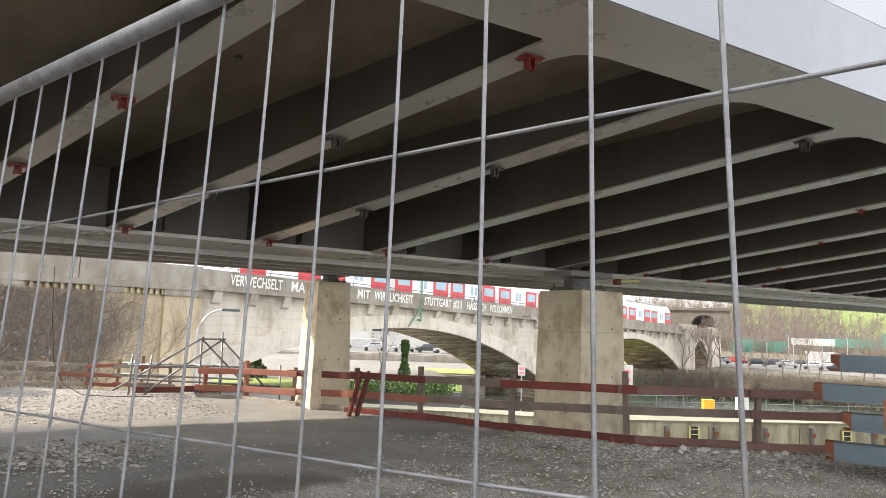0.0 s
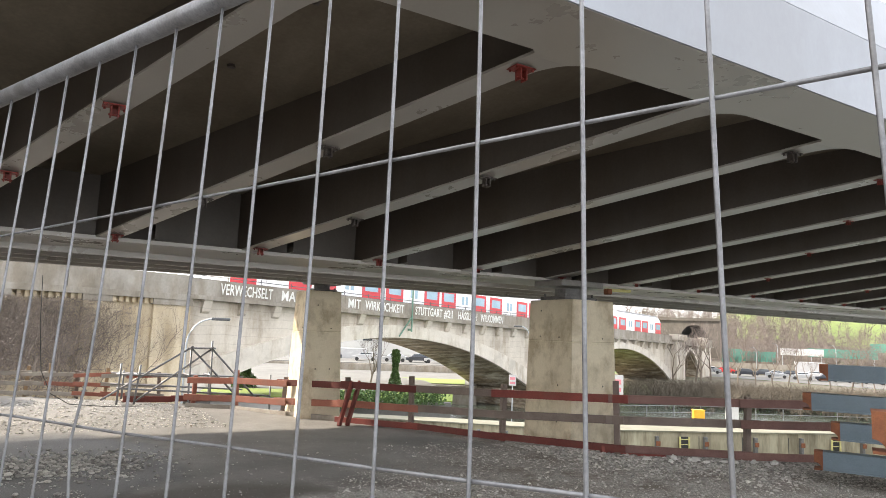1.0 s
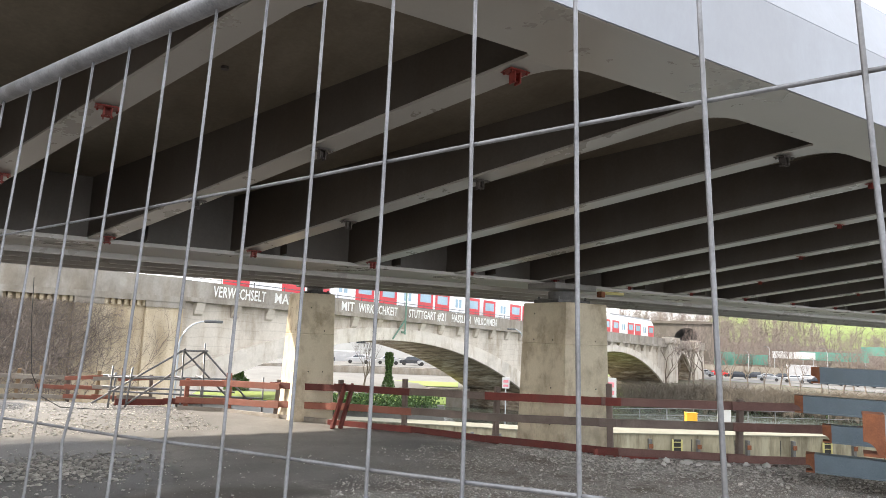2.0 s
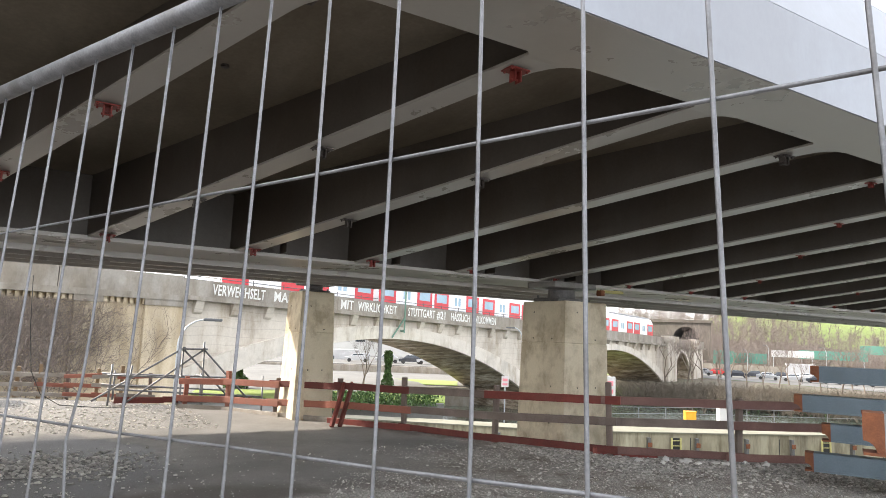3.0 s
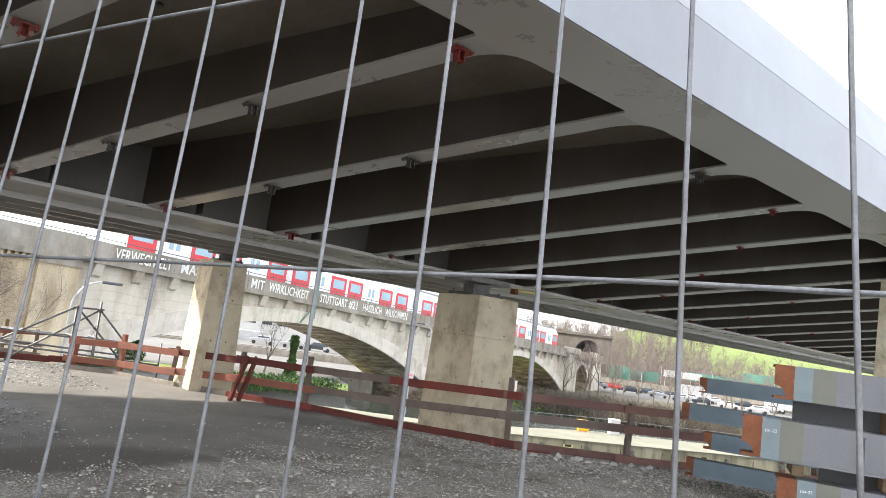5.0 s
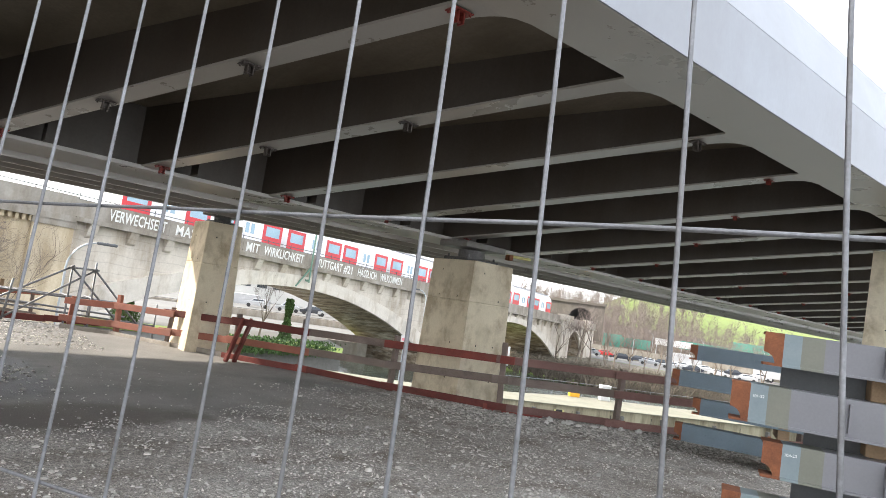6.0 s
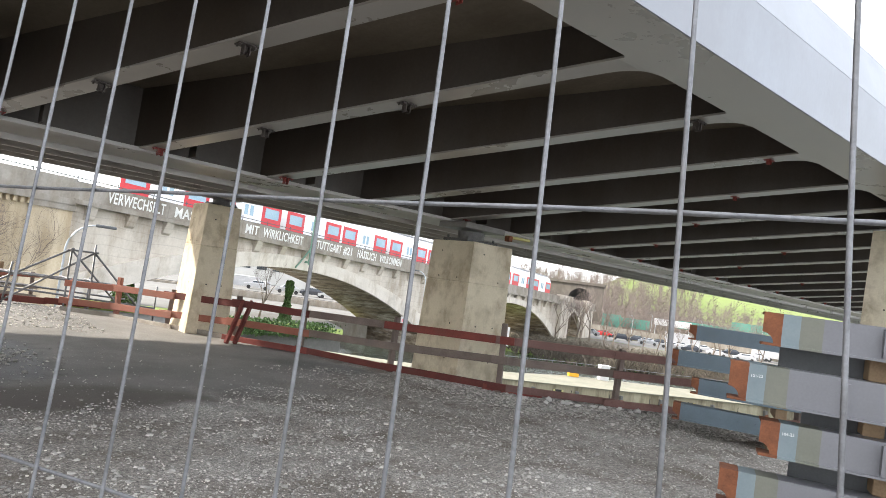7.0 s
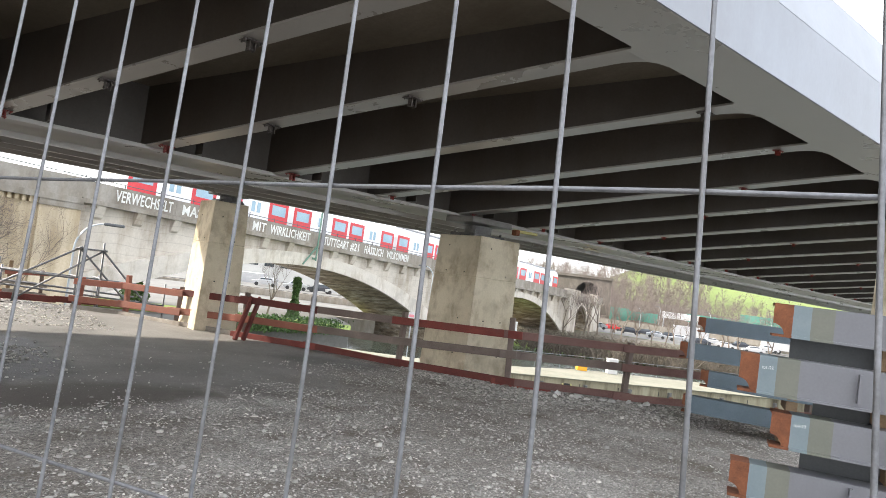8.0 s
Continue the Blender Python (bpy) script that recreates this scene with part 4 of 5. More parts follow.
# ---------------------------------------------------------------- train on the viaduct
def carriage(s0, length):
    t = thing("train_carriage", "red and white commuter train carriage on the viaduct", "train carriage", "train")
    d0, d1, zb, zt = 1.6, 4.5, 4.35, 8.0
    m = Mesh()
    prof = [(d0 + 0.05, zb), (d0, zb + 0.7), (d0, zt - 1.0), (d0 + 0.35, zt - 0.25), (d0 + 0.9, zt), (d1 - 0.9, zt), (d1 - 0.35, zt - 0.25), (d1, zt - 1.0), (d1, zb + 0.7), (d1 - 0.05, zb)]
    k = len(prof)
    a, b = s0 + 0.25, s0 + length - 0.25
    vs = [vp(a, d, z) for d, z in prof] + [vp(b, d, z) for d, z in prof]
    m.add(vs, [tuple(range(k)), tuple(range(2 * k - 1, k - 1, -1))] + [(i, k + i, k + (i + 1) % k, (i + 1) % k) for i in range(k)])
    part("body", m, TRAIN_WHITE, t)
    part("roof", vbox(a + 0.2, b - 0.2, d0 + 0.6, d1 - 0.6, zt - 0.05, zt + 0.12), TRAIN_ROOF, t)
    part("skirt", vbox(a, b, d0 - 0.012, d0 + 0.05, zb + 0.02, zb + 0.55), TRAIN_RED, t, "red band along the sill")
    n = int(length / 2.6)
    for i in range(n):
        c = s0 + (i + 0.5) * length / n
        if i % 3 == 1:
            dr = part("door", vbox(c - 0.65, c + 0.65, d0 - 0.03, d0 + 0.02, zb + 0.2, zb + 2.5), TRAIN_WHITE, t)
            for e in (-0.32, 0.32):
                part("pane", vbox(c + e - 0.2, c + e + 0.2, d0 - 0.045, d0 - 0.02, zb + 1.3, zb + 2.2), TRAIN_GLASS, dr)
        else:
            part("side_panel", vbox(c - 1.2, c + 1.2, d0 - 0.022, d0 + 0.02, zb + 0.62, zb + 2.6), TRAIN_RED, t, "red panel round a window")
            part("window", vbox(c - 0.85, c + 0.85, d0 - 0.035, d0 + 0.02, zb + 1.4, zb + 2.3), TRAIN_GLASS, t)


for i in range(5):
    carriage(1.5 + i * 17.2, 16.8)


# ---------------------------------------------------------------- red board railing along the quay
rail = thing("quay_railing", "makeshift wooden railing of red and grey boards along the quay edge", "railing")
RAIL = [(14.6, 2.6), (12.0, 4.85), (9.53, 6.68), (8.0, 7.8), (7.05, 9.5), (6.21, 11.15), (5.38, 12.2), (4.55, 13.5), (3.91, 14.6), (3.17, 15.24)]
RAIL_TOP = [1.02, 0.95, 0.86, 0.85, 0.77, 0.72, 0.70, 0.63, 0.59, 0.55]
RAIL_MID = [0.70, 0.63, 0.55, 0.53, 0.43, 0.37, 0.35, 0.27, 0.22, 0.20]
RAIL_LOW = [0.20, 0.16, 0.09, 0.11, 0.07, 0.05, 0.05, 0.03, 0.03, 0.03]
for i, (x, y) in enumerate(RAIL):
    h = RAIL_TOP[i] + (0.2, 0.16, 0.10, 0.26, 0.16, 0.22, 0.14, 0.12, 0.22, 0.10)[i]
    lean = (0.02 * ((i * 7) % 5 - 2), 0.015 * ((i * 3) % 5 - 2))
    m = Mesh().beam((x, y, -0.05), (x + lean[0], y + lean[1], h), 0.085, 0.085, 0.006)
    part("post", m, ORANGE_BOARD if i >= 8 else GREY_BOARD, rail)
for i in range(len(RAIL) - 1):
    a, b = Vector(RAIL[i]), Vector(RAIL[i + 1])
    d = (b - a).normalized()
    off = Vector((-d.y, d.x))
    if off.dot(Vector((-1, -1))) < 0:
        off = -off
    rng = random.Random(i + 3)
    for q, zs in enumerate((RAIL_TOP, RAIL_MID, RAIL_LOW)):
        red = (i != 4, i < 2 or i >= 5, i < 6)[q]
        over, side = rng.uniform(0.08, 0.2), 0.045 + 0.034 * (i % 2)
        a2, b2 = a - d * over + off * side, b + d * over + off * side
        paint = ORANGE_BOARD if i >= 7 or rng.random() < 0.15 else RED_BOARD
        if i < 3:
            paint = FADED_BOARD
        if not red:
            paint = OLD_BOARD if i >= 6 else GREY_BOARD
        tilt = rng.uniform(-0.012, 0.012)
        m = Mesh().beam((a2.x, a2.y, zs[i] + tilt), (b2.x, b2.y, zs[i + 1] - tilt), 0.03, 0.125 if q < 2 else 0.11, 0.004)
        part("board", m, paint, rail)
for dx in (0.0, 0.16):
    m = Mesh().beam((5.05 + dx, 11.75, 0.0), (5.42 + dx, 12.1, 0.76), 0.05, 0.11, 0.005)
    part("brace", m, RED_BOARD, rail)
part("base_beam", Mesh().beam((7.85, 8.02, 0.06), (8.6, 7.42, 0.06), 0.2, 0.14, 0.015), RED_BOARD, rail)

# second railing farther to the west
rail2 = thing("site_railing", "low railing of orange-red boards on rough timber posts", "railing")
W = [(2.75, 17.0), (2.15, 17.2), (1.65, 17.35), (1.1, 17.5), (0.55, 17.7), (0.1, 17.9), (-0.7, 18.2), (-1.6, 18.6), (-2.8, 19.0), (-4.2, 19.4)]
for i, (x, y) in enumerate(W):
    part("post", Mesh().beam((x, y, -0.05), (x + 0.03 * ((i * 7) % 3 - 1), y, 0.60 + 0.07 * ((i * 5) % 3)), 0.075, 0.075, 0.006), TIMBER if i % 3 else GREY_BOARD, rail2)
for i in range(len(W) - 1):
    (xa, ya), (xb, yb) = W[i], W[i + 1]
    for z, mat in ((0.50, ORANGE_BOARD if i in (0, 2) else OLD_BOARD), (0.30, ORANGE_BOARD if i in (2, 3) else OLD_BOARD), (0.09, ORANGE_BOARD if i in (1, 2) else OLD_BOARD)):
        tilt = 0.03 * ((i * 3 + int(z * 10)) % 3 - 1)
        part("board", Mesh().beam((xa + 0.1, ya - 0.06, z + tilt), (xb - 0.1, yb - 0.06, z - tilt * 0.5), 0.025, 0.085, 0.004), mat, rail2)


# ---------------------------------------------------------------- scaffold and lamps
scaf = thing("scaffold_stair", "galvanised tube scaffold stair down from the quay", "scaffold")


def spole(a, b, r=0.021):
    part("scaffold_tube", Mesh().tube([a, b], r, 8), GALV, scaf, smooth=True)


for (xa, za), (xb, zb) in (((1.77, -0.03), (1.80, 0.86)), ((2.10, -0.03), (2.18, 0.83)), ((3.68, -0.8), (3.62, 1.37)), ((3.20, -0.8), (3.18, 1.24)),
                           ((1.46, 0.10), (3.22, 1.24)), ((2.12, 0.06), (3.66, 1.22)), ((3.16, 1.22), (4.33, 0.05)), ((3.60, 1.22), (4.75, 0.02)),
                           ((1.74, 0.63), (5.0, 0.49)), ((1.74, 0.34), (5.0, 0.13)), ((3.10, 1.20), (3.70, 1.20)), ((5.02, -0.6), (5.0, 0.62))):
    spole((xa, 15.9, za), (xb, 15.9, zb))
for (xa, za), (xb, zb) in (((1.95, -0.03), (1.95, 0.66)), ((1.70, 0.60), (4.6, 0.50)), ((1.70, 0.36), (4.6, 0.20)), ((3.82, -0.8), (3.80, 0.62))):
    spole((xa, 16.8, za), (xb, 16.8, zb))
for x in (1.79, 2.16, 3.2, 3.66):
    spole((x, 15.85, 0.60), (x + 0.02, 16.85, 0.58), 0.019)
for x0, x1, mat in ((1.9, 2.9, RED_BOARD), (2.85, 3.95, RED_BOARD), (3.9, 4.8, RED_BOARD)):
    part("toe_board", Mesh().beam((x0, 16.0, 0.10), (x1, 16.02, 0.08), 0.04, 0.13, 0.004), mat, scaf)
    part("deck_board", Mesh().beam((x0, 16.4, 0.03), (x1, 16.4, 0.03), 0.3, 0.04, 0.004), OLD_BOARD, scaf)


def street_lamp(x, y, low, high, reach, ang, r=0.07):
    t = thing("street_lamp", "pale grey street lamp with a curved arm", "street lamp", "street lamps")
    c, s = math.cos(ang), math.sin(ang)
    pts = [(x, y, low), (x, y, high - 1.1)]
    for i in range(1, 9):
        a = math.pi / 2 * i / 8
        pts.append((x + c * reach * (1 - math.cos(a)), y + s * reach * (1 - math.cos(a)), high - 1.1 + 1.1 * math.sin(a)))
    part("pole", Mesh().tube(pts, r, 8, r * 0.6), LAMP_GREY, t, smooth=True)
    part("head", Mesh().box((0.75, 0.25, 0.12), Matrix.Translation((x + c * (reach + 0.3), y + s * (reach + 0.3), high)) @ pose(0, 0, 0, 0, 0, math.degrees(ang)), 0.03), SHADOW_STEEL, t)
    return t


street_lamp(5.55, 29.7, -6.9, 1.95, 1.0, -0.3, 0.045)
street_lamp(36.5, 46, -4.2, 2.5, 0.9, 3.0, 0.07)
for x, y, h in ((130, 88, 7), (150, 96, 8), (120, 66, 8), (165, 75, 8)):
    street_lamp(x, y, -6, -6 + h, 0.7, 2.6, 0.06)

# grey storage box and cable at the west
box = thing("storage_box", "ribbed grey-green storage container beside the yard", "container")
part("body", Mesh().box((1.6, 1.0, 1.0), pose(-1.6, 17.6, 0.5, 0, 0, -8), 0.03), TARP, box)
for i in range(7):
    part("rib", Mesh().box((1.6, 0.03, 0.05), pose(-1.66, 17.08, 0.12 + i * 0.13, 0, 0, -8), 0.005), TARP, box)


# ---------------------------------------------------------------- stacked steel girders
SD = Vector((0.47, -0.883, 0))
SN = Vector((0.883, 0.47, 0))
SROT = Matrix((SD, SN, Vector((0, 0, 1)))).transposed().to_4x4()


def girder(p, start, low, high, length, web_mat, end_mat, bands, group, label, writing="", studs=False):
    """An I-girder along the stack; start is where its end lies along the pile."""
    t = thing("steel_girder", label, "steel girder", group)
    base = Matrix.Translation(Vector(p) + SD * start) @ SROT
    h, zc = high - low, (low + high) / 2
    fw = 0.22
    cuts = [0.0] + [b for b, _ in bands] + [length]
    mats = [end_mat] + [m for _, m in bands]
    for a, b, mat in zip(cuts[:-1], cuts[1:], mats):
        if a == 0:
            rr = 0.08
            side = [(0.0, high), (b, high), (b, low), (rr, low)] + [(rr * math.cos(math.pi / 2 * q / 6), low + rr * math.sin(math.pi / 2 * q / 6)) for q in range(1, 7)]
            n = len(side)
            m = Mesh().add([base @ Vector((x, -0.007, z)) for x, z in side] + [base @ Vector((x, 0.007, z)) for x, z in side],
                           [tuple(range(n)), tuple(range(2 * n - 1, n - 1, -1))] + [(i, (i + 1) % n, n + (i + 1) % n, n + i) for i in range(n)])
        else:
            m = Mesh().box((b - a, 0.014, h - 0.004), base @ pose((a + b) / 2, 0, zc), 0)
        part("web", m, mat, t)
        first = a
        part("flange", Mesh().box((b - first, fw, 0.018), base @ pose((first + b) / 2, fw / 2 - 0.035, low - 0.007), 0), mat, t)
        part("flange", Mesh().box((b - a, fw, 0.018), base @ pose((a + b) / 2, fw / 2 + 0.008, high - 0.009), 0), mat, t)
    if studs:
        for i in range(7):
            x = 0.18 + i * 0.22
            part("stud", Mesh().tube([base @ Vector((x, 0, zc)), base @ Vector((x, -0.06, zc))], 0.012, 8).tube([base @ Vector((x, -0.05, zc)), base @ Vector((x, -0.062, zc))], 0.02, 8), web_mat, t)
    if writing:
        cu = bpy.data.curves.new("chalk_mark", "FONT")
        cu.body, cu.size, cu.extrude = writing, 0.030, 0.0006
        cu.materials.append(CHALK)
        ob = new("chalk_mark", cu)
        ob.parent = t
        ob.matrix_world = base @ pose(0.145, -0.0085, zc + 0.035) @ pose(0, 0, 0, 90, 0, 0) @ pose(0, 0, 0, 0, 0, 4)
        tagged(ob, "white chalk number")
    return t


P_NEAR, P_FAR = (5.23, 2.71, 0), (8.94, 5.3, 0)
GREY = ((0.13, PALE_PRIMER), (0.25, OLIVE_BAND), (0.40, LILAC_GREY))
for st, lo, hi, wr in ((0.19, 1.50, 1.73, ""), (0.0, 1.06, 1.33, "101-22"), (0.25, 0.69, 0.93, "104-23"), (0.01, 0.28, 0.52, "")):
    g = girder(P_NEAR, st, lo, hi, 6.0, LILAC_GREY, RUST, GREY, "near girder stack", "lilac-grey painted steel girder with a rusty bare end", wr)
    part("stiffener", Mesh().box((0.02, 0.06, 0.2), Matrix.Translation(Vector(P_NEAR) + SD * (st + 0.78)) @ SROT @ pose(0, -0.035, (lo + hi) / 2), 0), LILAC_GREY, g)
for st, lo, hi in ((0.09, 1.34, 1.53), (-0.11, 0.95, 1.15), (0.2, 0.60, 0.80), (0.0, 0.21, 0.42)):
    girder(P_FAR, st, lo, hi, 7.0, BLUE_PRIMER, RUST, ((0.10, BLUE_PRIMER),), "far girder stack", "blue-grey primed steel girder with shear studs", "", True)
# Second row of girders, coloured dark because they lie in the stack's shade
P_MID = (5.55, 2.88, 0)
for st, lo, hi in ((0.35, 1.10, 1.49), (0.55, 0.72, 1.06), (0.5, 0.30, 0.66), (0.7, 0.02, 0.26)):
    girder(P_MID, st, lo, hi, 5.5, SHADOW_STEEL, SHADOW_STEEL, ((0.1, SHADOW_STEEL),), "near girder stack", "steel girder inside the stack, dark grey for its shade")
for p, st, lo, hi in ((P_NEAR, 1.0, 0.93, 1.06), (P_NEAR, 2.6, 0.93, 1.06), (P_NEAR, 1.0, 1.33, 1.49), (P_NEAR, 2.6, 0.52, 0.68), (P_NEAR, 1.1, 0.52, 0.68), (P_NEAR, 0.9, 0.0, 0.27), (P_NEAR, 3.2, 0.0, 0.27),
                      (P_FAR, 1.3, 0.0, 0.22), (P_FAR, 1.35, 0.44, 0.61), (P_FAR, 1.4, 0.81, 0.96), (P_FAR, 1.5, 1.17, 1.35), (P_FAR, 3.6, 0.0, 0.22), (P_FAR, 3.6, 0.44, 0.61), (P_FAR, 3.6, 0.81, 0.96), (P_FAR, 3.6, 1.17, 1.35),
                      (P_NEAR, 4.2, 0.93, 1.06), (P_NEAR, 4.2, 1.33, 1.49), (P_NEAR, 4.2, 0.52, 0.68)):
    m = Mesh().box((0.14, 0.75, hi - lo), Matrix.Translation(Vector(p) + SD * st) @ SROT @ pose(0, 0.36 if p is P_FAR else 0.56, (lo + hi) / 2), 0.006)
    tagged(part("timber_packer", m, TIMBER), "rough square timber packer between steel girders", "timber", "timber packers")


# ---------------------------------------------------------------- things on the lock island and bank
def cabinet(x, y, z, w, d, h, mat, label, category):
    t = thing("control_cabinet", label, category)
    part("body", Mesh().box((w, d, h), pose(x, y, z + h / 2, 0, 0, -35), 0.03), mat, t)
    part("lid", Mesh().box((w * 1.08, d * 1.08, 0.06), pose(x, y, z + h + 0.03, 0, 0, -35), 0.01), mat, t)
    return t


def at_far(x, y, z=-4.2):
    return x, y, z


cabinet(43.8, 34.6, -4.2, 0.8, 0.6, 0.78, BOX_YELLOW, "amber yellow box on a low stand", "cabinet")
cabinet(46.0, 33.3, -4.2, 0.8, 0.65, 1.15, SIGN_WHITE, "white control cabinet on the lock island", "cabinet")
m_rail = thing("lock_railing", "thin grey railing along the lock island", "railing")
NEAR_EDGE = [(37.5, 36.6), (44.2, 34.7), (50, 31.7), (62, 26.0), (76, 19.5)]
for (xa, ya), (xb, yb) in zip(NEAR_EDGE[:-1], NEAR_EDGE[1:]):
    n = 3
    for i in range(n):
        x, y = xa + (xb - xa) * i / n, ya + (yb - ya) * i / n
        part("post", Mesh().tube([(x, y, -4.2), (x, y, -3.1)], 0.035, 6), GALV, m_rail)
    for z in (-3.12, -3.6):
        part("bar", Mesh().tube([(xa, ya, z), (xb, yb, z)], 0.025, 6), GALV, m_rail)


def on_edge(k):
    """A place along the lock wall's edge, k counted in its stretches, and the way it runs."""
    i = min(int(k), len(MOLE_EDGE) - 2)
    a, b = Vector(MOLE_EDGE[i]), Vector(MOLE_EDGE[i + 1])
    p = a.lerp(b, k - i)
    return p.x, p.y, math.degrees(math.atan2(b.y - a.y, b.x - a.x))


for k in (1.3, 1.7, 2.1, 2.4, 2.75, 3.1, 3.5, 3.9, 4.3, 4.75, 5.2, 5.6, 6.1, 6.5):
    x, y, a = on_edge(k)
    t = thing("quay_fender", "dark vertical timber fender on the lock wall", "fender", "quay fenders")
    part("timber", Mesh().box((0.2, 0.3, 3.2), pose(x - 0.03, y - 0.12, -6.15, 0, 0, a), 0.02), BEARING, t)
    part("bolt_plate", Mesh().box((0.3, 0.06, 0.3), pose(x - 0.1, y - 0.3, -5.0, 0, 0, a), 0.02), RUST, t)
for k in (3.3, 4.55, 5.9):
    x, y, a = on_edge(k)
    t = thing("quay_ladder", "yellow framed ladder recess in the lock wall", "ladder", "quay ladders")
    q = pose(x - 0.06, y - 0.16, -5.7, 0, 0, a)
    for e in (-0.32, 0.32):
        part("stile", Mesh().box((0.1, 0.1, 2.3), q @ pose(e, -0.06, 0), 0.01), YELLOW, t)
    # Flat black slab on the wall, giving the recess its shade by colour
    part("recess", Mesh().box((0.55, 0.06, 2.3), q, 0.01), RUBBER_AND_SHADE, t)
    for i in range(7):
        part("rung", Mesh().box((0.55, 0.05, 0.05), q @ pose(0, -0.06, -1.0 + i * 0.33), 0.01), YELLOW, t)
for k in range(14):
    x, y, a = on_edge(1.1 + k * 0.4)
    part("wall_joint", Mesh().box((0.04, 0.05, 4.4), pose(x, y, -6.75, 0, 0, a), 0), RUBBER_AND_SHADE, mole, "dark vertical wall joint")


def sign_board(x, y, low, z, w, h, mat, label):
    t = thing("river_sign", label, "sign", "river signs")
    part("pole", Mesh().tube([(x, y, low), (x, y, z + h / 2)], 0.05, 8), LAMP_GREY, t)
    a = -38
    part("panel", Mesh().box((w, 0.04, h), pose(x - 0.05, y - 0.06, z, 0, 0, a), 0.01), SIGN_WHITE, t)
    q = pose(x - 0.05, y - 0.06, z, 0, 0, a)
    part("marking", Mesh().box((w * 0.7, 0.01, h * 0.25), q @ pose(0, -0.026, h * 0.15), 0), mat, t)
    part("marking", Mesh().box((w * 0.7, 0.01, h * 0.2), q @ pose(0, -0.026, -h * 0.25), 0), mat, t)


sign_board(38.6, 38.0, -4.2, -1.75, 1.1, 1.5, SIGN_PINK, "white navigation sign with faded red bars")
sign_board(34.6, 45.8, -7, -2.0, 0.6, 0.9, SIGN_PINK, "small white and red navigation sign")


# ---------------------------------------------------------------- trees
def polar(az, dist):
    return 0.24 + dist * math.cos(radians(az)), 0.19 + dist * math.sin(radians(az))


def bare_tree(height, seed, spread=1.0, depth=6):
    """Trunk and limbs in one part, fine twigs in another."""
    rng = random.Random(seed)
    limbs, twigs = Mesh(), Mesh()

    def grow(p, d, length, r, level):
        pts = [p]
        for i in range(3):
            d = (d + Vector((rng.uniform(-0.16, 0.16), rng.uniform(-0.16, 0.16), 0.05))).normalized()
            p = p + d * (length / 3)
            pts.append(p)
        (limbs if level < 3 else twigs).tube(pts, r, 6 if level < 2 else 3, r * 0.6)
        if level >= depth:
            return
        for _ in range(3 if level < 2 else rng.choice((2, 3, 4))):
            a = rng.uniform(0, 6.283)
            q = Vector((math.cos(a), math.sin(a), rng.uniform(0.35, 1.1) / spread)).normalized()
            base = pts[-1] if rng.random() < 0.6 else pts[2]
            grow(base, (d * 0.6 + q * 0.75).normalized(), length * rng.uniform(0.55, 0.82), r * 0.52, level + 1)

    grow(Vector((0, 0, -0.2)), Vector((rng.uniform(-0.06, 0.06), rng.uniform(-0.06, 0.06), 1)), height * 0.30, height * 0.013, 0)
    return limbs, twigs


def plant_tree(height, seed, m, label, spread=1.0, depth=6):
    limbs, twigs = bare_tree(height, seed, spread, depth)
    t = thing("tree", label, "tree", "bare trees")
    part("trunk", limbs, BARK, t)
    part("crown", twigs, TWIG, t)
    t.matrix_basis = m
    return t


LABEL = "bare leafless winter tree on the river bank"
protos = [plant_tree(12 + i, 20 + i, pose(*polar(36 + i * 2.0, 118 + i * 2), -6.9), LABEL, 0.9) for i in range(3)]
RT = random.Random(5)
for az, dist in ((38.5, 122), (37.4, 128), (35.4, 116), (34.2, 124), (33.0, 119), (32.0, 130), (30.6, 121), (29.2, 126), (28.0, 120), (26.4, 128), (24.5, 122), (22.6, 126), (39.3, 132), (31.2, 140), (27.2, 142), (36.0, 145)):
    x, y = polar(az, dist)
    s = RT.uniform(0.7, 1.15)
    copy_thing(RT.choice(protos), pose(x, y, far_height(x, y) - 0.1, 0, 0, RT.uniform(0, 360)) @ Matrix.Scale(s, 4))
x, y = polar(65.0, 63)
plant_tree(8.5, 91, pose(x, y, -4.0), "bare weeping tree on the grass terrace", 0.7)
x, y = polar(44.2, 175)
plant_tree(13, 95, pose(x, y, -1.0), LABEL)
for az, dist, z in ((43.4, 190, 3), (45.0, 200, 4), (46.6, 190, 4), (41.8, 195, 5), (40.6, 200, 6)):
    x, y = polar(az, dist)
    copy_thing(protos[1], pose(x, y, max(z, far_height(x, y)), 0, 0, az * 50))


def leaf_mass(name, label, category, mat, shape, count, size, seed, trunk=None):
    """A dense mass of small leaf quads inside shape(rng) -> place."""
    rng = random.Random(seed)
    m = Mesh()
    for _ in range(count):
        p = Vector(shape(rng))
        e = Euler((rng.uniform(0, 6), rng.uniform(0, 6), rng.uniform(0, 6))).to_matrix()
        s = size * rng.uniform(0.5, 1.2)
        q = [e @ Vector(v) for v in ((-s, 0, 0), (0, -s * 0.6, s * 0.2), (s, 0, 0), (0, s * 0.6, s * 0.2))]
        m.add([p + v for v in q], [(0, 1, 2, 3)])
    t = thing(name, label, category)
    part("foliage", m, mat, t)
    if trunk:
        part("trunk", trunk, BARK, t)
    return t


def column(x, y, z, h, r):
    def f(rng):
        k = rng.random()
        a, q = rng.uniform(0, 6.283), r * math.sqrt(rng.random()) * (1.15 - 0.6 * k + 0.25 * math.sin(9 * k))
        return x + q * math.cos(a), y + q * math.sin(a), z + h * k
    return f


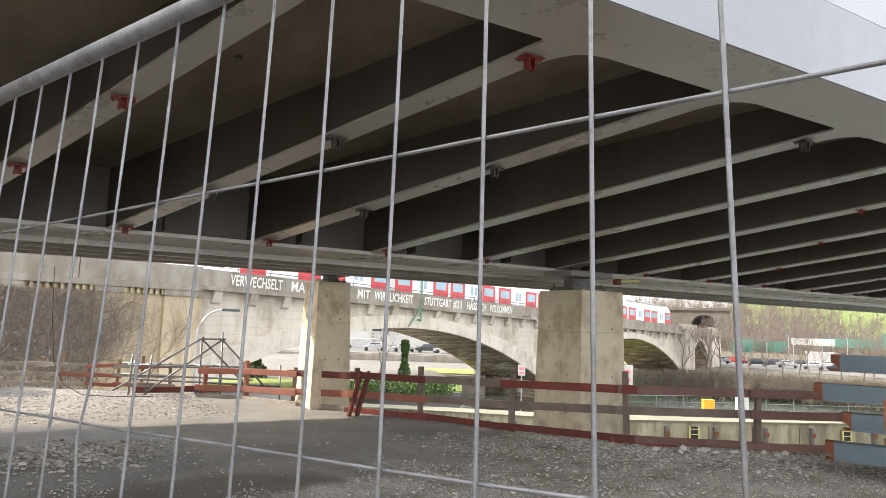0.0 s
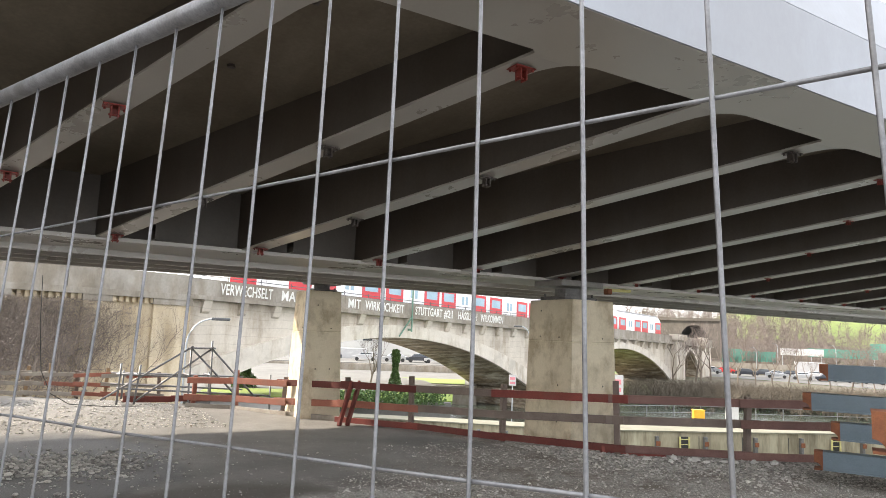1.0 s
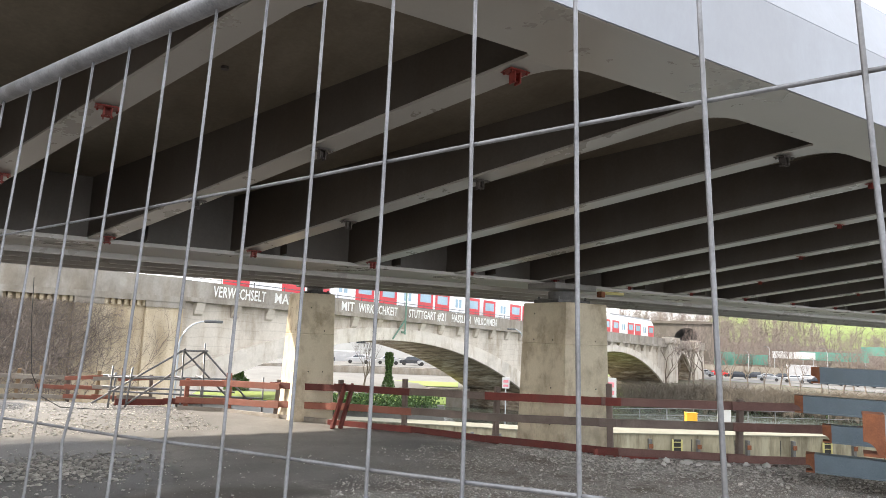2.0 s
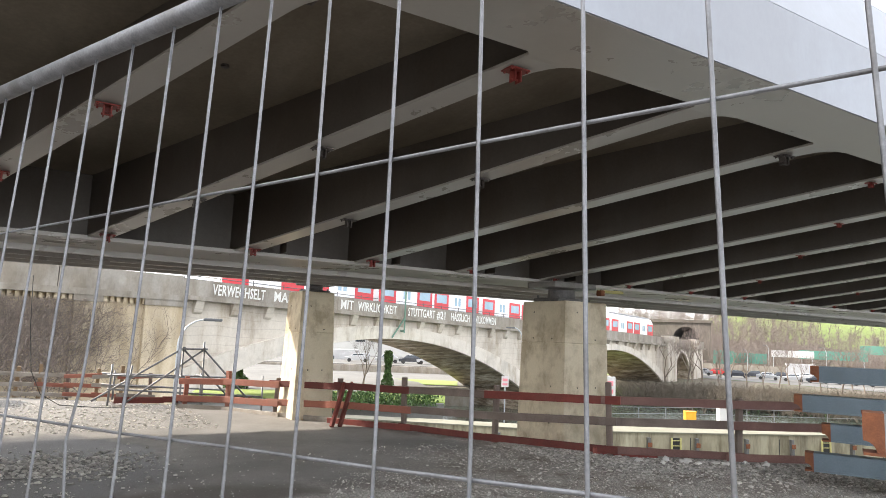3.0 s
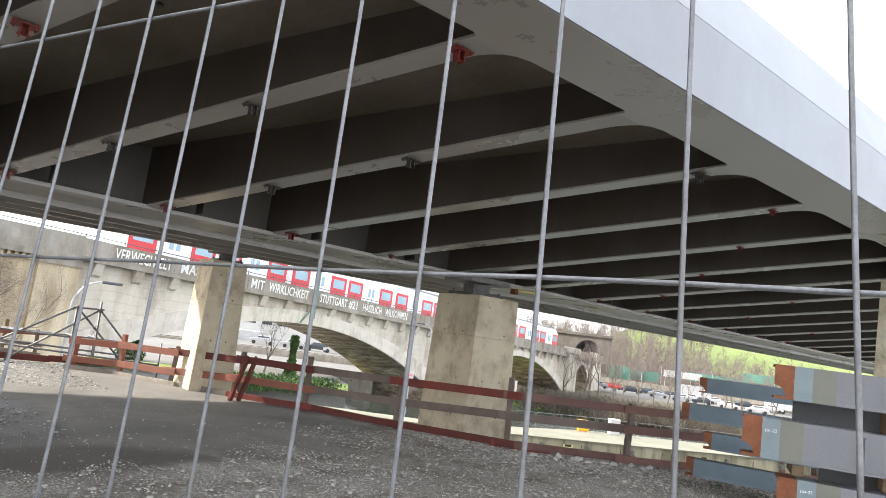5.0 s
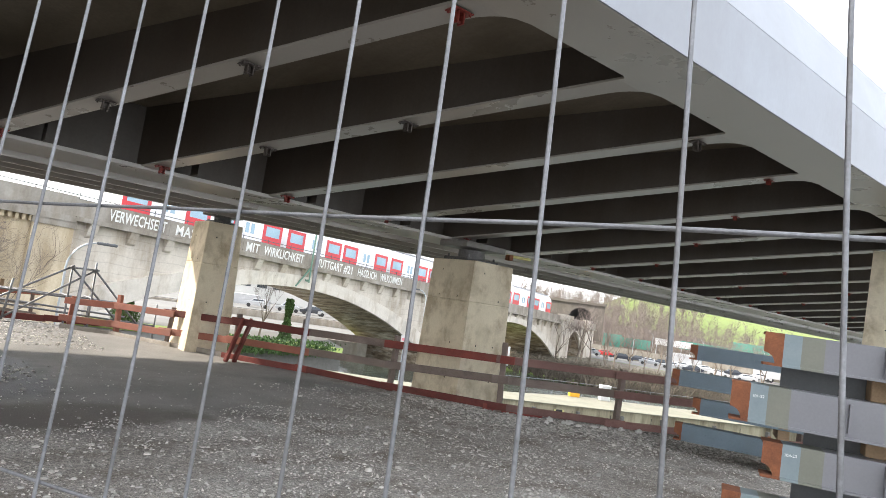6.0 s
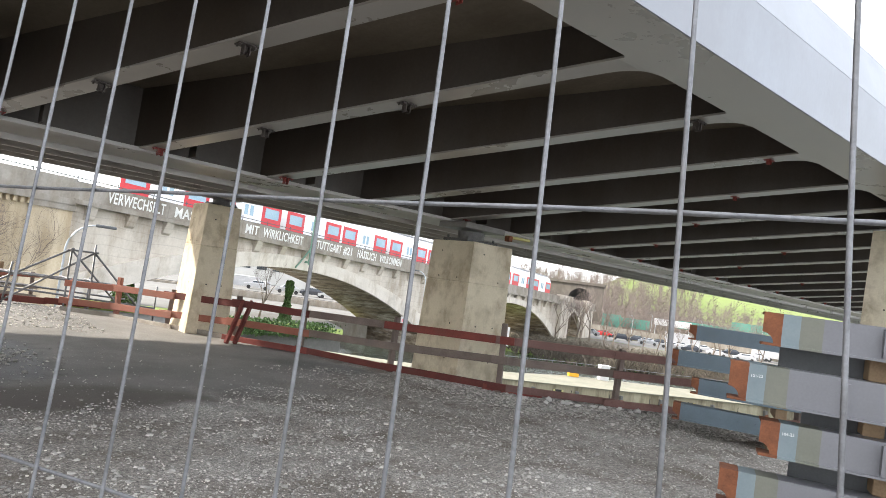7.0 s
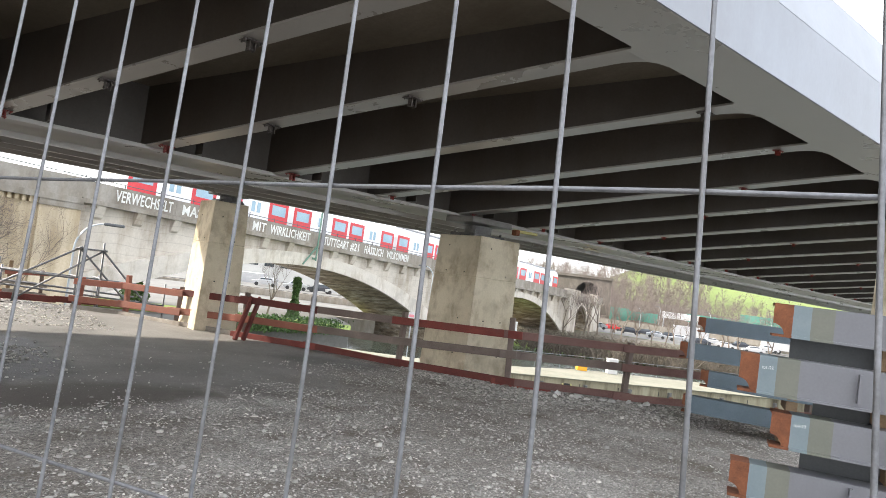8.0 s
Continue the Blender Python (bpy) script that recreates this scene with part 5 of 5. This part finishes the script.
x, y = polar(62.9, 66)
leaf_mass("ivy_tree", "slim tree trunk wrapped in dark green ivy", "tree", IVY, column(x, y, -4, 3.9, 0.5), 2200, 0.13, 3, Mesh().tube([(x, y, -4.2), (x, y, -0.2)], 0.16, 8, 0.08))
x, y = polar(75.2, 66)
leaf_mass("ivy_tree", "evergreen shrub with dark glossy leaves", "shrub", IVY, column(x, y, -4, 3.0, 1.0), 2000, 0.14, 4, Mesh().tube([(x, y, -4.2), (x, y, -1)], 0.16, 8, 0.08))


def strip_shape(points, width, h):
    def f(rng):
        i = rng.randrange(len(points) - 1)
        k = rng.random()
        a, b = points[i], points[i + 1]
        return a[0] + (b[0] - a[0]) * k + rng.gauss(0, width), a[1] + (b[1] - a[1]) * k + rng.gauss(0, width), a[2] + h * rng.random() ** 1.3
    return f


tagged(leaf_mass("hedge", "clipped green hedge along the terrace edge", "hedge", IVY, strip_shape([(19.5, 47.5, -4.1), (24, 48.6, -4.1), (29, 48.3, -4.1)], 0.5, 1.2), 3500, 0.14, 6))
edge_pts = [(*polar(az, 108 - (az - 30) * 0.2), -7.0) for az in (18, 22, 26, 30, 34, 38, 41)]


def build_scrub():
    """Low bare bushes and brambles along the water, many thin stems."""
    rng = random.Random(8)
    m, place = Mesh(), strip_shape(edge_pts, 5.0, 0.8)
    for _ in range(2600):
        p = Vector(place(rng))
        h = rng.uniform(0.8, 3.0)
        for _ in range(9):
            d = Vector((rng.gauss(0, 0.45), rng.gauss(0, 0.45), rng.uniform(0.5, 1.0))) * h
            m.tube([p, p + d * 0.55 + Vector((0, 0, 0.12 * h)), p + d], 0.035, 3, 0.015)
    tagged(part("bank_scrub", m, SCRUB), "brown winter scrub and brambles on the river bank", "scrub", kind="stuff")


build_scrub()
tagged(leaf_mass("bank_grass", "patchy green undergrowth on the river bank", "undergrowth", IVY, strip_shape(edge_pts, 2.8, 1.4), 2600, 0.2, 9), kind="stuff")


def build_woodland():
    """Bare undergrowth and saplings over the foot of the hill."""
    rng = random.Random(33)
    m = Mesh()
    for i in range(1250):
        if i % 2:
            az, dist = rng.uniform(14, 43), 176 + 70 * rng.random() ** 1.5
        else:
            az, dist = rng.uniform(29, 44), 190 + 130 * rng.random()
        x, y = polar(az, dist)
        z = far_height(x, y)
        h = rng.uniform(3, 11)
        top = Vector((x + rng.gauss(0, 0.9), y + rng.gauss(0, 0.9), z + h * 0.75))
        m.tube([(x, y, z - 0.3), top], 0.09, 3, 0.04)
        for _ in range(34):
            p = Vector((x, y, z)).lerp(top, rng.uniform(0.15, 1.0) ** 0.7)
            a, reach = rng.uniform(0, 6.283), h * rng.uniform(0.08, 0.42)
            d = Vector((math.cos(a), math.sin(a), rng.gauss(0.7, 0.55))).normalized() * reach
            q = p + d * 0.5 + Vector((rng.gauss(0, 0.12), rng.gauss(0, 0.12), 0.06)) * reach
            m.tube([p, q, p + d], 0.032, 3, 0.012)
    tagged(part("woodland", m, TWIG), "bare brown hillside woodland in winter", "woodland", kind="stuff")


build_woodland()


# ---------------------------------------------------------------- far bank: road, vehicles, boards, portal
def patch(name, az0, az1, d0, d1, lift, mat, label, cat):
    m = Mesh()
    n = 24
    vs = []
    for i in range(n + 1):
        az = az0 + (az1 - az0) * i / n
        for d in (d0, (d0 + d1) / 2, d1):
            x, y = polar(az, d)
            vs.append((x, y, far_height(x, y) + lift))
    m.add(vs, [f for i in range(n) for f in ((3 * i, 3 * i + 3, 3 * i + 4, 3 * i + 1), (3 * i + 1, 3 * i + 4, 3 * i + 5, 3 * i + 2))])
    return tagged(part(name, m, mat), label, cat, kind="structure")


patch("car_park", 16, 42, 140, 174, 0.55, ASPHALT, "grey asphalt car park on the far bank", "car park")
patch("bank_slope", 14, 46, 96, 139.5, 0.5, EARTH, "brown earth bank beside the river", "river bank")
patch("wood_floor", 14, 42, 176, 228, 0.6, EARTH, "brown leaf litter below bare trees", "woodland floor")


def car(paint):
    t = thing("parked_car", "parked car on the far bank", "car", "parked cars")
    m = Mesh()
    prof = [(-2.1, 0.35), (-2.15, 0.8), (-1.3, 0.92), (-0.7, 1.42), (0.9, 1.45), (1.7, 0.98), (2.15, 0.9), (2.15, 0.35)]
    k = len(prof)
    vs = []
    for s in (-1, 1):
        vs += [(x, s * (0.86 if z < 1.0 else 0.68), z) for x, z in prof]
    m.add(vs, [tuple(range(k)), tuple(range(2 * k - 1, k - 1, -1))] + [(i, (i + 1) % k, k + (i + 1) % k, k + i) for i in range(k)])
    part("body", m, paint, t)
    for s in (-1, 1):
        w = Mesh().add([(-1.1, s * 0.835, 0.97), (-0.62, s * 0.72, 1.36), (0.85, s * 0.72, 1.38), (1.45, s * 0.83, 1.02)], [(0, 1, 2, 3)])
        part("window", w, CAR_GLASS, t)
        for x in (-1.35, 1.35):
            part("wheel", Mesh().tube([(x, s * 0.66, 0.32), (x, s * 0.88, 0.32)], 0.32, 14), RUBBER_AND_SHADE, t)
    return t


CARS = [car(p) for p in (CAR_WHITE, CAR_DARK, CAR_SILVER, CAR_RED)]
RC = random.Random(12)
for i, az in enumerate((39.6, 38.6, 37.4, 36.2, 34.8, 33.6, 32.7, 31.8, 31.0, 30.2, 29.4, 28.6, 27.5, 26.5, 25.5, 24.5)):
    x, y = polar(az, 152 + 12 * (i % 2))
    m = pose(x, y, far_height(x, y) + 0.57, 0, 0, RC.choice((-55, -50, 40, 125)) + RC.uniform(-4, 4))
    c = RC.randrange(4) if i > 3 else i
    c = c if c != 3 or i == 3 else 0
    if i < 4:
        CARS[i].matrix_basis = m
    else:
        copy_thing(CARS[c], m)


def truck(az, dist, body, length, rot, label):
    x, y = polar(az, dist)
    z = far_height(x, y) + 0.55
    t = thing("lorry", label, "lorry")
    q = pose(x, y, z, 0, 0, rot)
    part("box_body", Mesh().box((length, 2.4, 2.6), q @ pose(0, 0, 2.1), 0.06), body, t)
    cab = part("cab", Mesh().box((1.9, 2.3, 2.3), q @ pose(length / 2 + 1.1, 0, 1.7), 0.2), CAR_WHITE, t)
    part("windscreen", Mesh().box((0.05, 2.0, 0.9), q @ pose(length / 2 + 2.05, 0, 2.1), 0.01), CAR_GLASS, cab)
    for e in (-length * 0.35, length * 0.1, length / 2 + 1.0):
        for s in (-1, 1):
            part("wheel", Mesh().tube([q @ Vector((e, s * 0.9, 0.48)), q @ Vector((e, s * 1.2, 0.48))], 0.48, 14), RUBBER_AND_SHADE, t)


truck(30.5, 170, CAR_WHITE, 6, -58, "white box lorry parked on the far bank")
truck(40.3, 165, ORANGE, 5.0, -50, "orange and white construction lorry")
truck(24.0, 165, CAR_WHITE, 6.0, -62, "white tanker lorry on the far bank")
truck(66.8, 125, CAR_WHITE, 6.0, -30, "white lorry beyond the viaduct arch")


def board(az, dist, z0, w, h, mat, label, cat="hoarding", rot=None):
    x, y = polar(az, dist)
    z = z0
    t = thing("site_board", label, cat)
    q = pose(x, y, z, 0, 0, (az - 90) if rot is None else rot)
    part("panel", Mesh().box((w, 0.12, h), q @ pose(0, 0, h / 2), 0.01), mat, t)
    for e in (-w * 0.45, w * 0.45):
        part("post", Mesh().box((0.15, 0.15, h + 6), q @ pose(e, 0.15, h / 2 - 3), 0.01), LAMP_GREY, t)


for az, dist, z, w, h, mat, label in ((34.2, 178, -2.4, 9, 2.4, HOARD_GREEN, "green site netting along the embankment"), (35.8, 177, -2.8, 4.5, 3.2, HOARD_GREEN, "turquoise site container wall"),
                                     (31.0, 180, -0.6, 9, 1.6, SIGN_WHITE, "white sprayed site hoarding"), (28.4, 182, -0.8, 14, 2.0, HOARD_GREEN, "green site netting along the embankment"),
                                     (24.5, 184, 0.8, 14, 2.0, HOARD_GREEN, "bright green site netting on the slope"), (20.8, 184, 1.0, 16, 2.0, HOARD_GREEN, "bright green site netting on the slope"),
                                     (38.6, 176, -4.0, 8, 1.6, SIGN_WHITE, "long white barrier beside the road"), (33, 175, -4.0, 30, 1.2, PARAPET, "pale concrete road wall"), (26, 175, -4.0, 26, 1.2, PARAPET, "pale concrete road wall")):
    board(az, dist, z, w, h, mat, label)


def tunnel_portal():
    t = thing("tunnel_portal", "dark railway tunnel mouth at the end of the viaduct", "tunnel")
    m = Mesh()
    c, half, base = 4.0, 2.6, 3.8
    n = 24
    s = 110.0
    inner = [(c - half * math.cos(math.pi * i / n), base + 1.7 + half * 0.95 * math.sin(math.pi * i / n)) for i in range(n + 1)]
    inner = [(c - half, base)] + inner + [(c + half, base)]
    k = len(inner)
    TOP = 8.8
    outer = [(x, TOP) for i, (x, z) in enumerate(inner)]
    front = [vp(s, x, z) for x, z in inner] + [vp(s, x, z) for x, z in outer]
    m.add(front, [(i, i + 1, k + i + 1, k + i) for i in range(k - 1)])
    for a, b in ((c - half - 2.5, c - half), (c + half, c + half + 16)):
        m.add([vp(s, a, 1.5), vp(s, b, 1.5), vp(s, b, TOP), vp(s, a, TOP)], [(0, 1, 2, 3)])
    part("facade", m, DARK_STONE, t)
    # Short closed bore, coloured black in place of the tunnel's darkness
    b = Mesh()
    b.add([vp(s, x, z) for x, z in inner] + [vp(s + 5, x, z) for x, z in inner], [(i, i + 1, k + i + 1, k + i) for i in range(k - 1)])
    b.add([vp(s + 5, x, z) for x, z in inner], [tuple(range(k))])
    part("bore", b, RUBBER_AND_SHADE, t)
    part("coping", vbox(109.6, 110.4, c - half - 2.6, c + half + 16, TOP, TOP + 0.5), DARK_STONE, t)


tunnel_portal()

# terraces seen through the main arch
for az0, az1, d, z0, z1, mat, name, label in ((56, 80, 84, -6.0, -4.7, PARAPET, "terrace_wall", "pale concrete terrace wall"), (54, 82, 108, -5.0, -3.6, PARAPET, "embankment_wall", "pale concrete embankment wall with graffiti")):
    m = Mesh()
    pts = [polar(az0 + (az1 - az0) * i / 12, d) for i in range(13)]
    back = [polar(az0 + (az1 - az0) * i / 12, d + 60) for i in range(13)]
    m.prism(pts + back[::-1], -9, z1 - 0.05)
    w = tagged(part(name, m, mat), label, "wall", kind="structure")
    part("turf", Mesh().prism([polar(az0 + (az1 - az0) * i / 12, d + 0.8) for i in range(13)] + back[::-1], z1 - 0.05, z1 + 0.05), ASPHALT, w)
for i, az in enumerate((59.5, 61, 63, 65.5, 68.5)):
    x, y = polar(az, 116)
    copy_thing(CARS[i % 3], pose(x, y, -3.55, 0, 0, -25))
m = thing("low_building", "long pale building with dark windows beyond the arch", "building")
x, y = polar(66, 150)
q = pose(x, y, -3.6, 0, 0, -22)
part("wall", Mesh().box((34, 9, 6), q @ pose(0, 0, 3), 0.05), BUILDING, m)
part("roof", Mesh().box((35, 10, 0.5), q @ pose(0, 0, 6.25), 0.05), ROOF_GREY, m)
for i in range(10):
    part("window", Mesh().box((2.0, 0.1, 1.3), q @ pose(-15 + i * 3.3, -4.52, 3.6), 0), CAR_GLASS, m)

for d0, d1, z, a0, a1 in ((57, 64, -3.99, 58, 84), (85, 93, -4.64, 57, 79)):
    arcp = [polar(a0 + (a1 - a0) * i / 10, d0) for i in range(11)] + [polar(a1 + (a0 - a1) * i / 10, d1) for i in range(11)]
    tagged(part("lawn", Mesh().prism(arcp, z - 0.05, z + 0.06), GRASS), "bright spring green lawn strip", "lawn", kind="structure")

# graffiti bars on the arch pier
for s, z, w in ((83.0, -3.6, 2.6), (79.5, -3.5, 3.0), (75.5, -3.6, 2.2)):
    part("sprayed_bar", vbox(s - w / 2, s + w / 2, 8.9, 8.93, z, z + 0.9), WHITE_PAINT, viaduct, "white sprayed marks")


# ---------------------------------------------------------------- cable, stones and gravel
cb = tagged(part("loose_cable", Mesh().tube([(0.2, 16.0, 2.6), (0.25, 16.0, 1.6), (0.35, 16.0, 0.7), (0.55, 15.9, 0.25), (0.9, 15.7, 0.05), (1.5, 15.4, 0.03), (2.2, 15.3, 0.03)], 0.008, 8), RUBBER_AND_SHADE, smooth=True),
            "black cable hanging from the bridge onto the yard", "cable")
RS = random.Random(21)
for i in range(12):
    x, y = 8.15 + i * 0.13 + RS.uniform(-0.1, 0.1), 7.25 - i * 0.09 + RS.uniform(-0.12, 0.12)
    r = RS.uniform(0.045, 0.085)
    m = Mesh().rock((0, 0, 0), r, RS)
    ob = part("boulder", m, WHITE_ROCK)
    ob.location = (x, y, yard_height(x, y) + r * 0.35)
    tagged(ob, "pale rounded boulder lying on the gravel", "stone", "pale boulders")


def gravel(name, label, count, place, rmin, rmax, mat, seed):
    rng = random.Random(seed)
    m = Mesh()
    for _ in range(count):
        x, y, k = place(rng)
        if not inside(x, y, YARD_OUTLINE):
            continue
        r = rmin + (rmax - rmin) * rng.random() ** 3.0 * k
        m.rock((x, y, yard_height(x, y) + r * 0.15), r, rng)
    tagged(part(name, m, mat), label, "gravel", kind="stuff")


def on_field(x, y):
    """Inside the worn asphalt."""
    return ((x - 1.4) / 5.4) ** 2 + ((y - 12.8) / 5.7) ** 2 < 1 + 0.5 * noise.noise((x * 0.9, y * 0.9, 4))


def near_ground(rng):
    while True:
        a, d = radians(rng.uniform(10, 100)), 2.0 + 9.0 * rng.random() ** 0.9
        x, y = 0.24 + d * math.cos(a), 0.19 + d * math.sin(a)
        if on_field(x, y) and rng.random() < 0.93:
            continue
        if noise.noise((x * 0.8, y * 0.8, 9)) > rng.uniform(-0.5, 0.9):
            continue
        return x, y, 1.0


def edge_heap(rng):
    k = rng.random()
    x = 6.9 + 5.6 * k
    y = 9.1 - 4.6 * k - abs(rng.gauss(0, 0.95))
    return x, y, 1.6


def mound(rng):
    return 0.6 + rng.gauss(0, 0.55), 9.6 + rng.gauss(0, 0.5), 1.3


gravel("scattered_stones", "scattered pale stones lying near the fence", 150, lambda r: (r.uniform(0.6, 6.5), r.uniform(1.5, 7.0), 1.0), 0.012, 0.048, ROCK, 9)
gravel("loose_gravel", "loose grey limestone gravel strewn over the yard", 7000, near_ground, 0.006, 0.030, ROCK, 1)
gravel("fine_gravel", "fine pale gravel trodden into the yard", 52000, near_ground, 0.0035, 0.013, PALE_CHIPS, 4)
gravel("edge_gravel", "heaped coarse limestone gravel along the quay edge", 17000, edge_heap, 0.007, 0.026, ROCK, 2)
gravel("gravel_mound", "low mound of wet grey gravel in a damp hollow", 1800, mound, 0.010, 0.035, ROCK, 6)
gravel("west_gravel", "coarse pale gravel on the sunlit ground", 5000, lambda r: (r.uniform(-4, 3.2), r.uniform(12.2, 17), 1.0), 0.010, 0.035, PALE_CHIPS, 3)
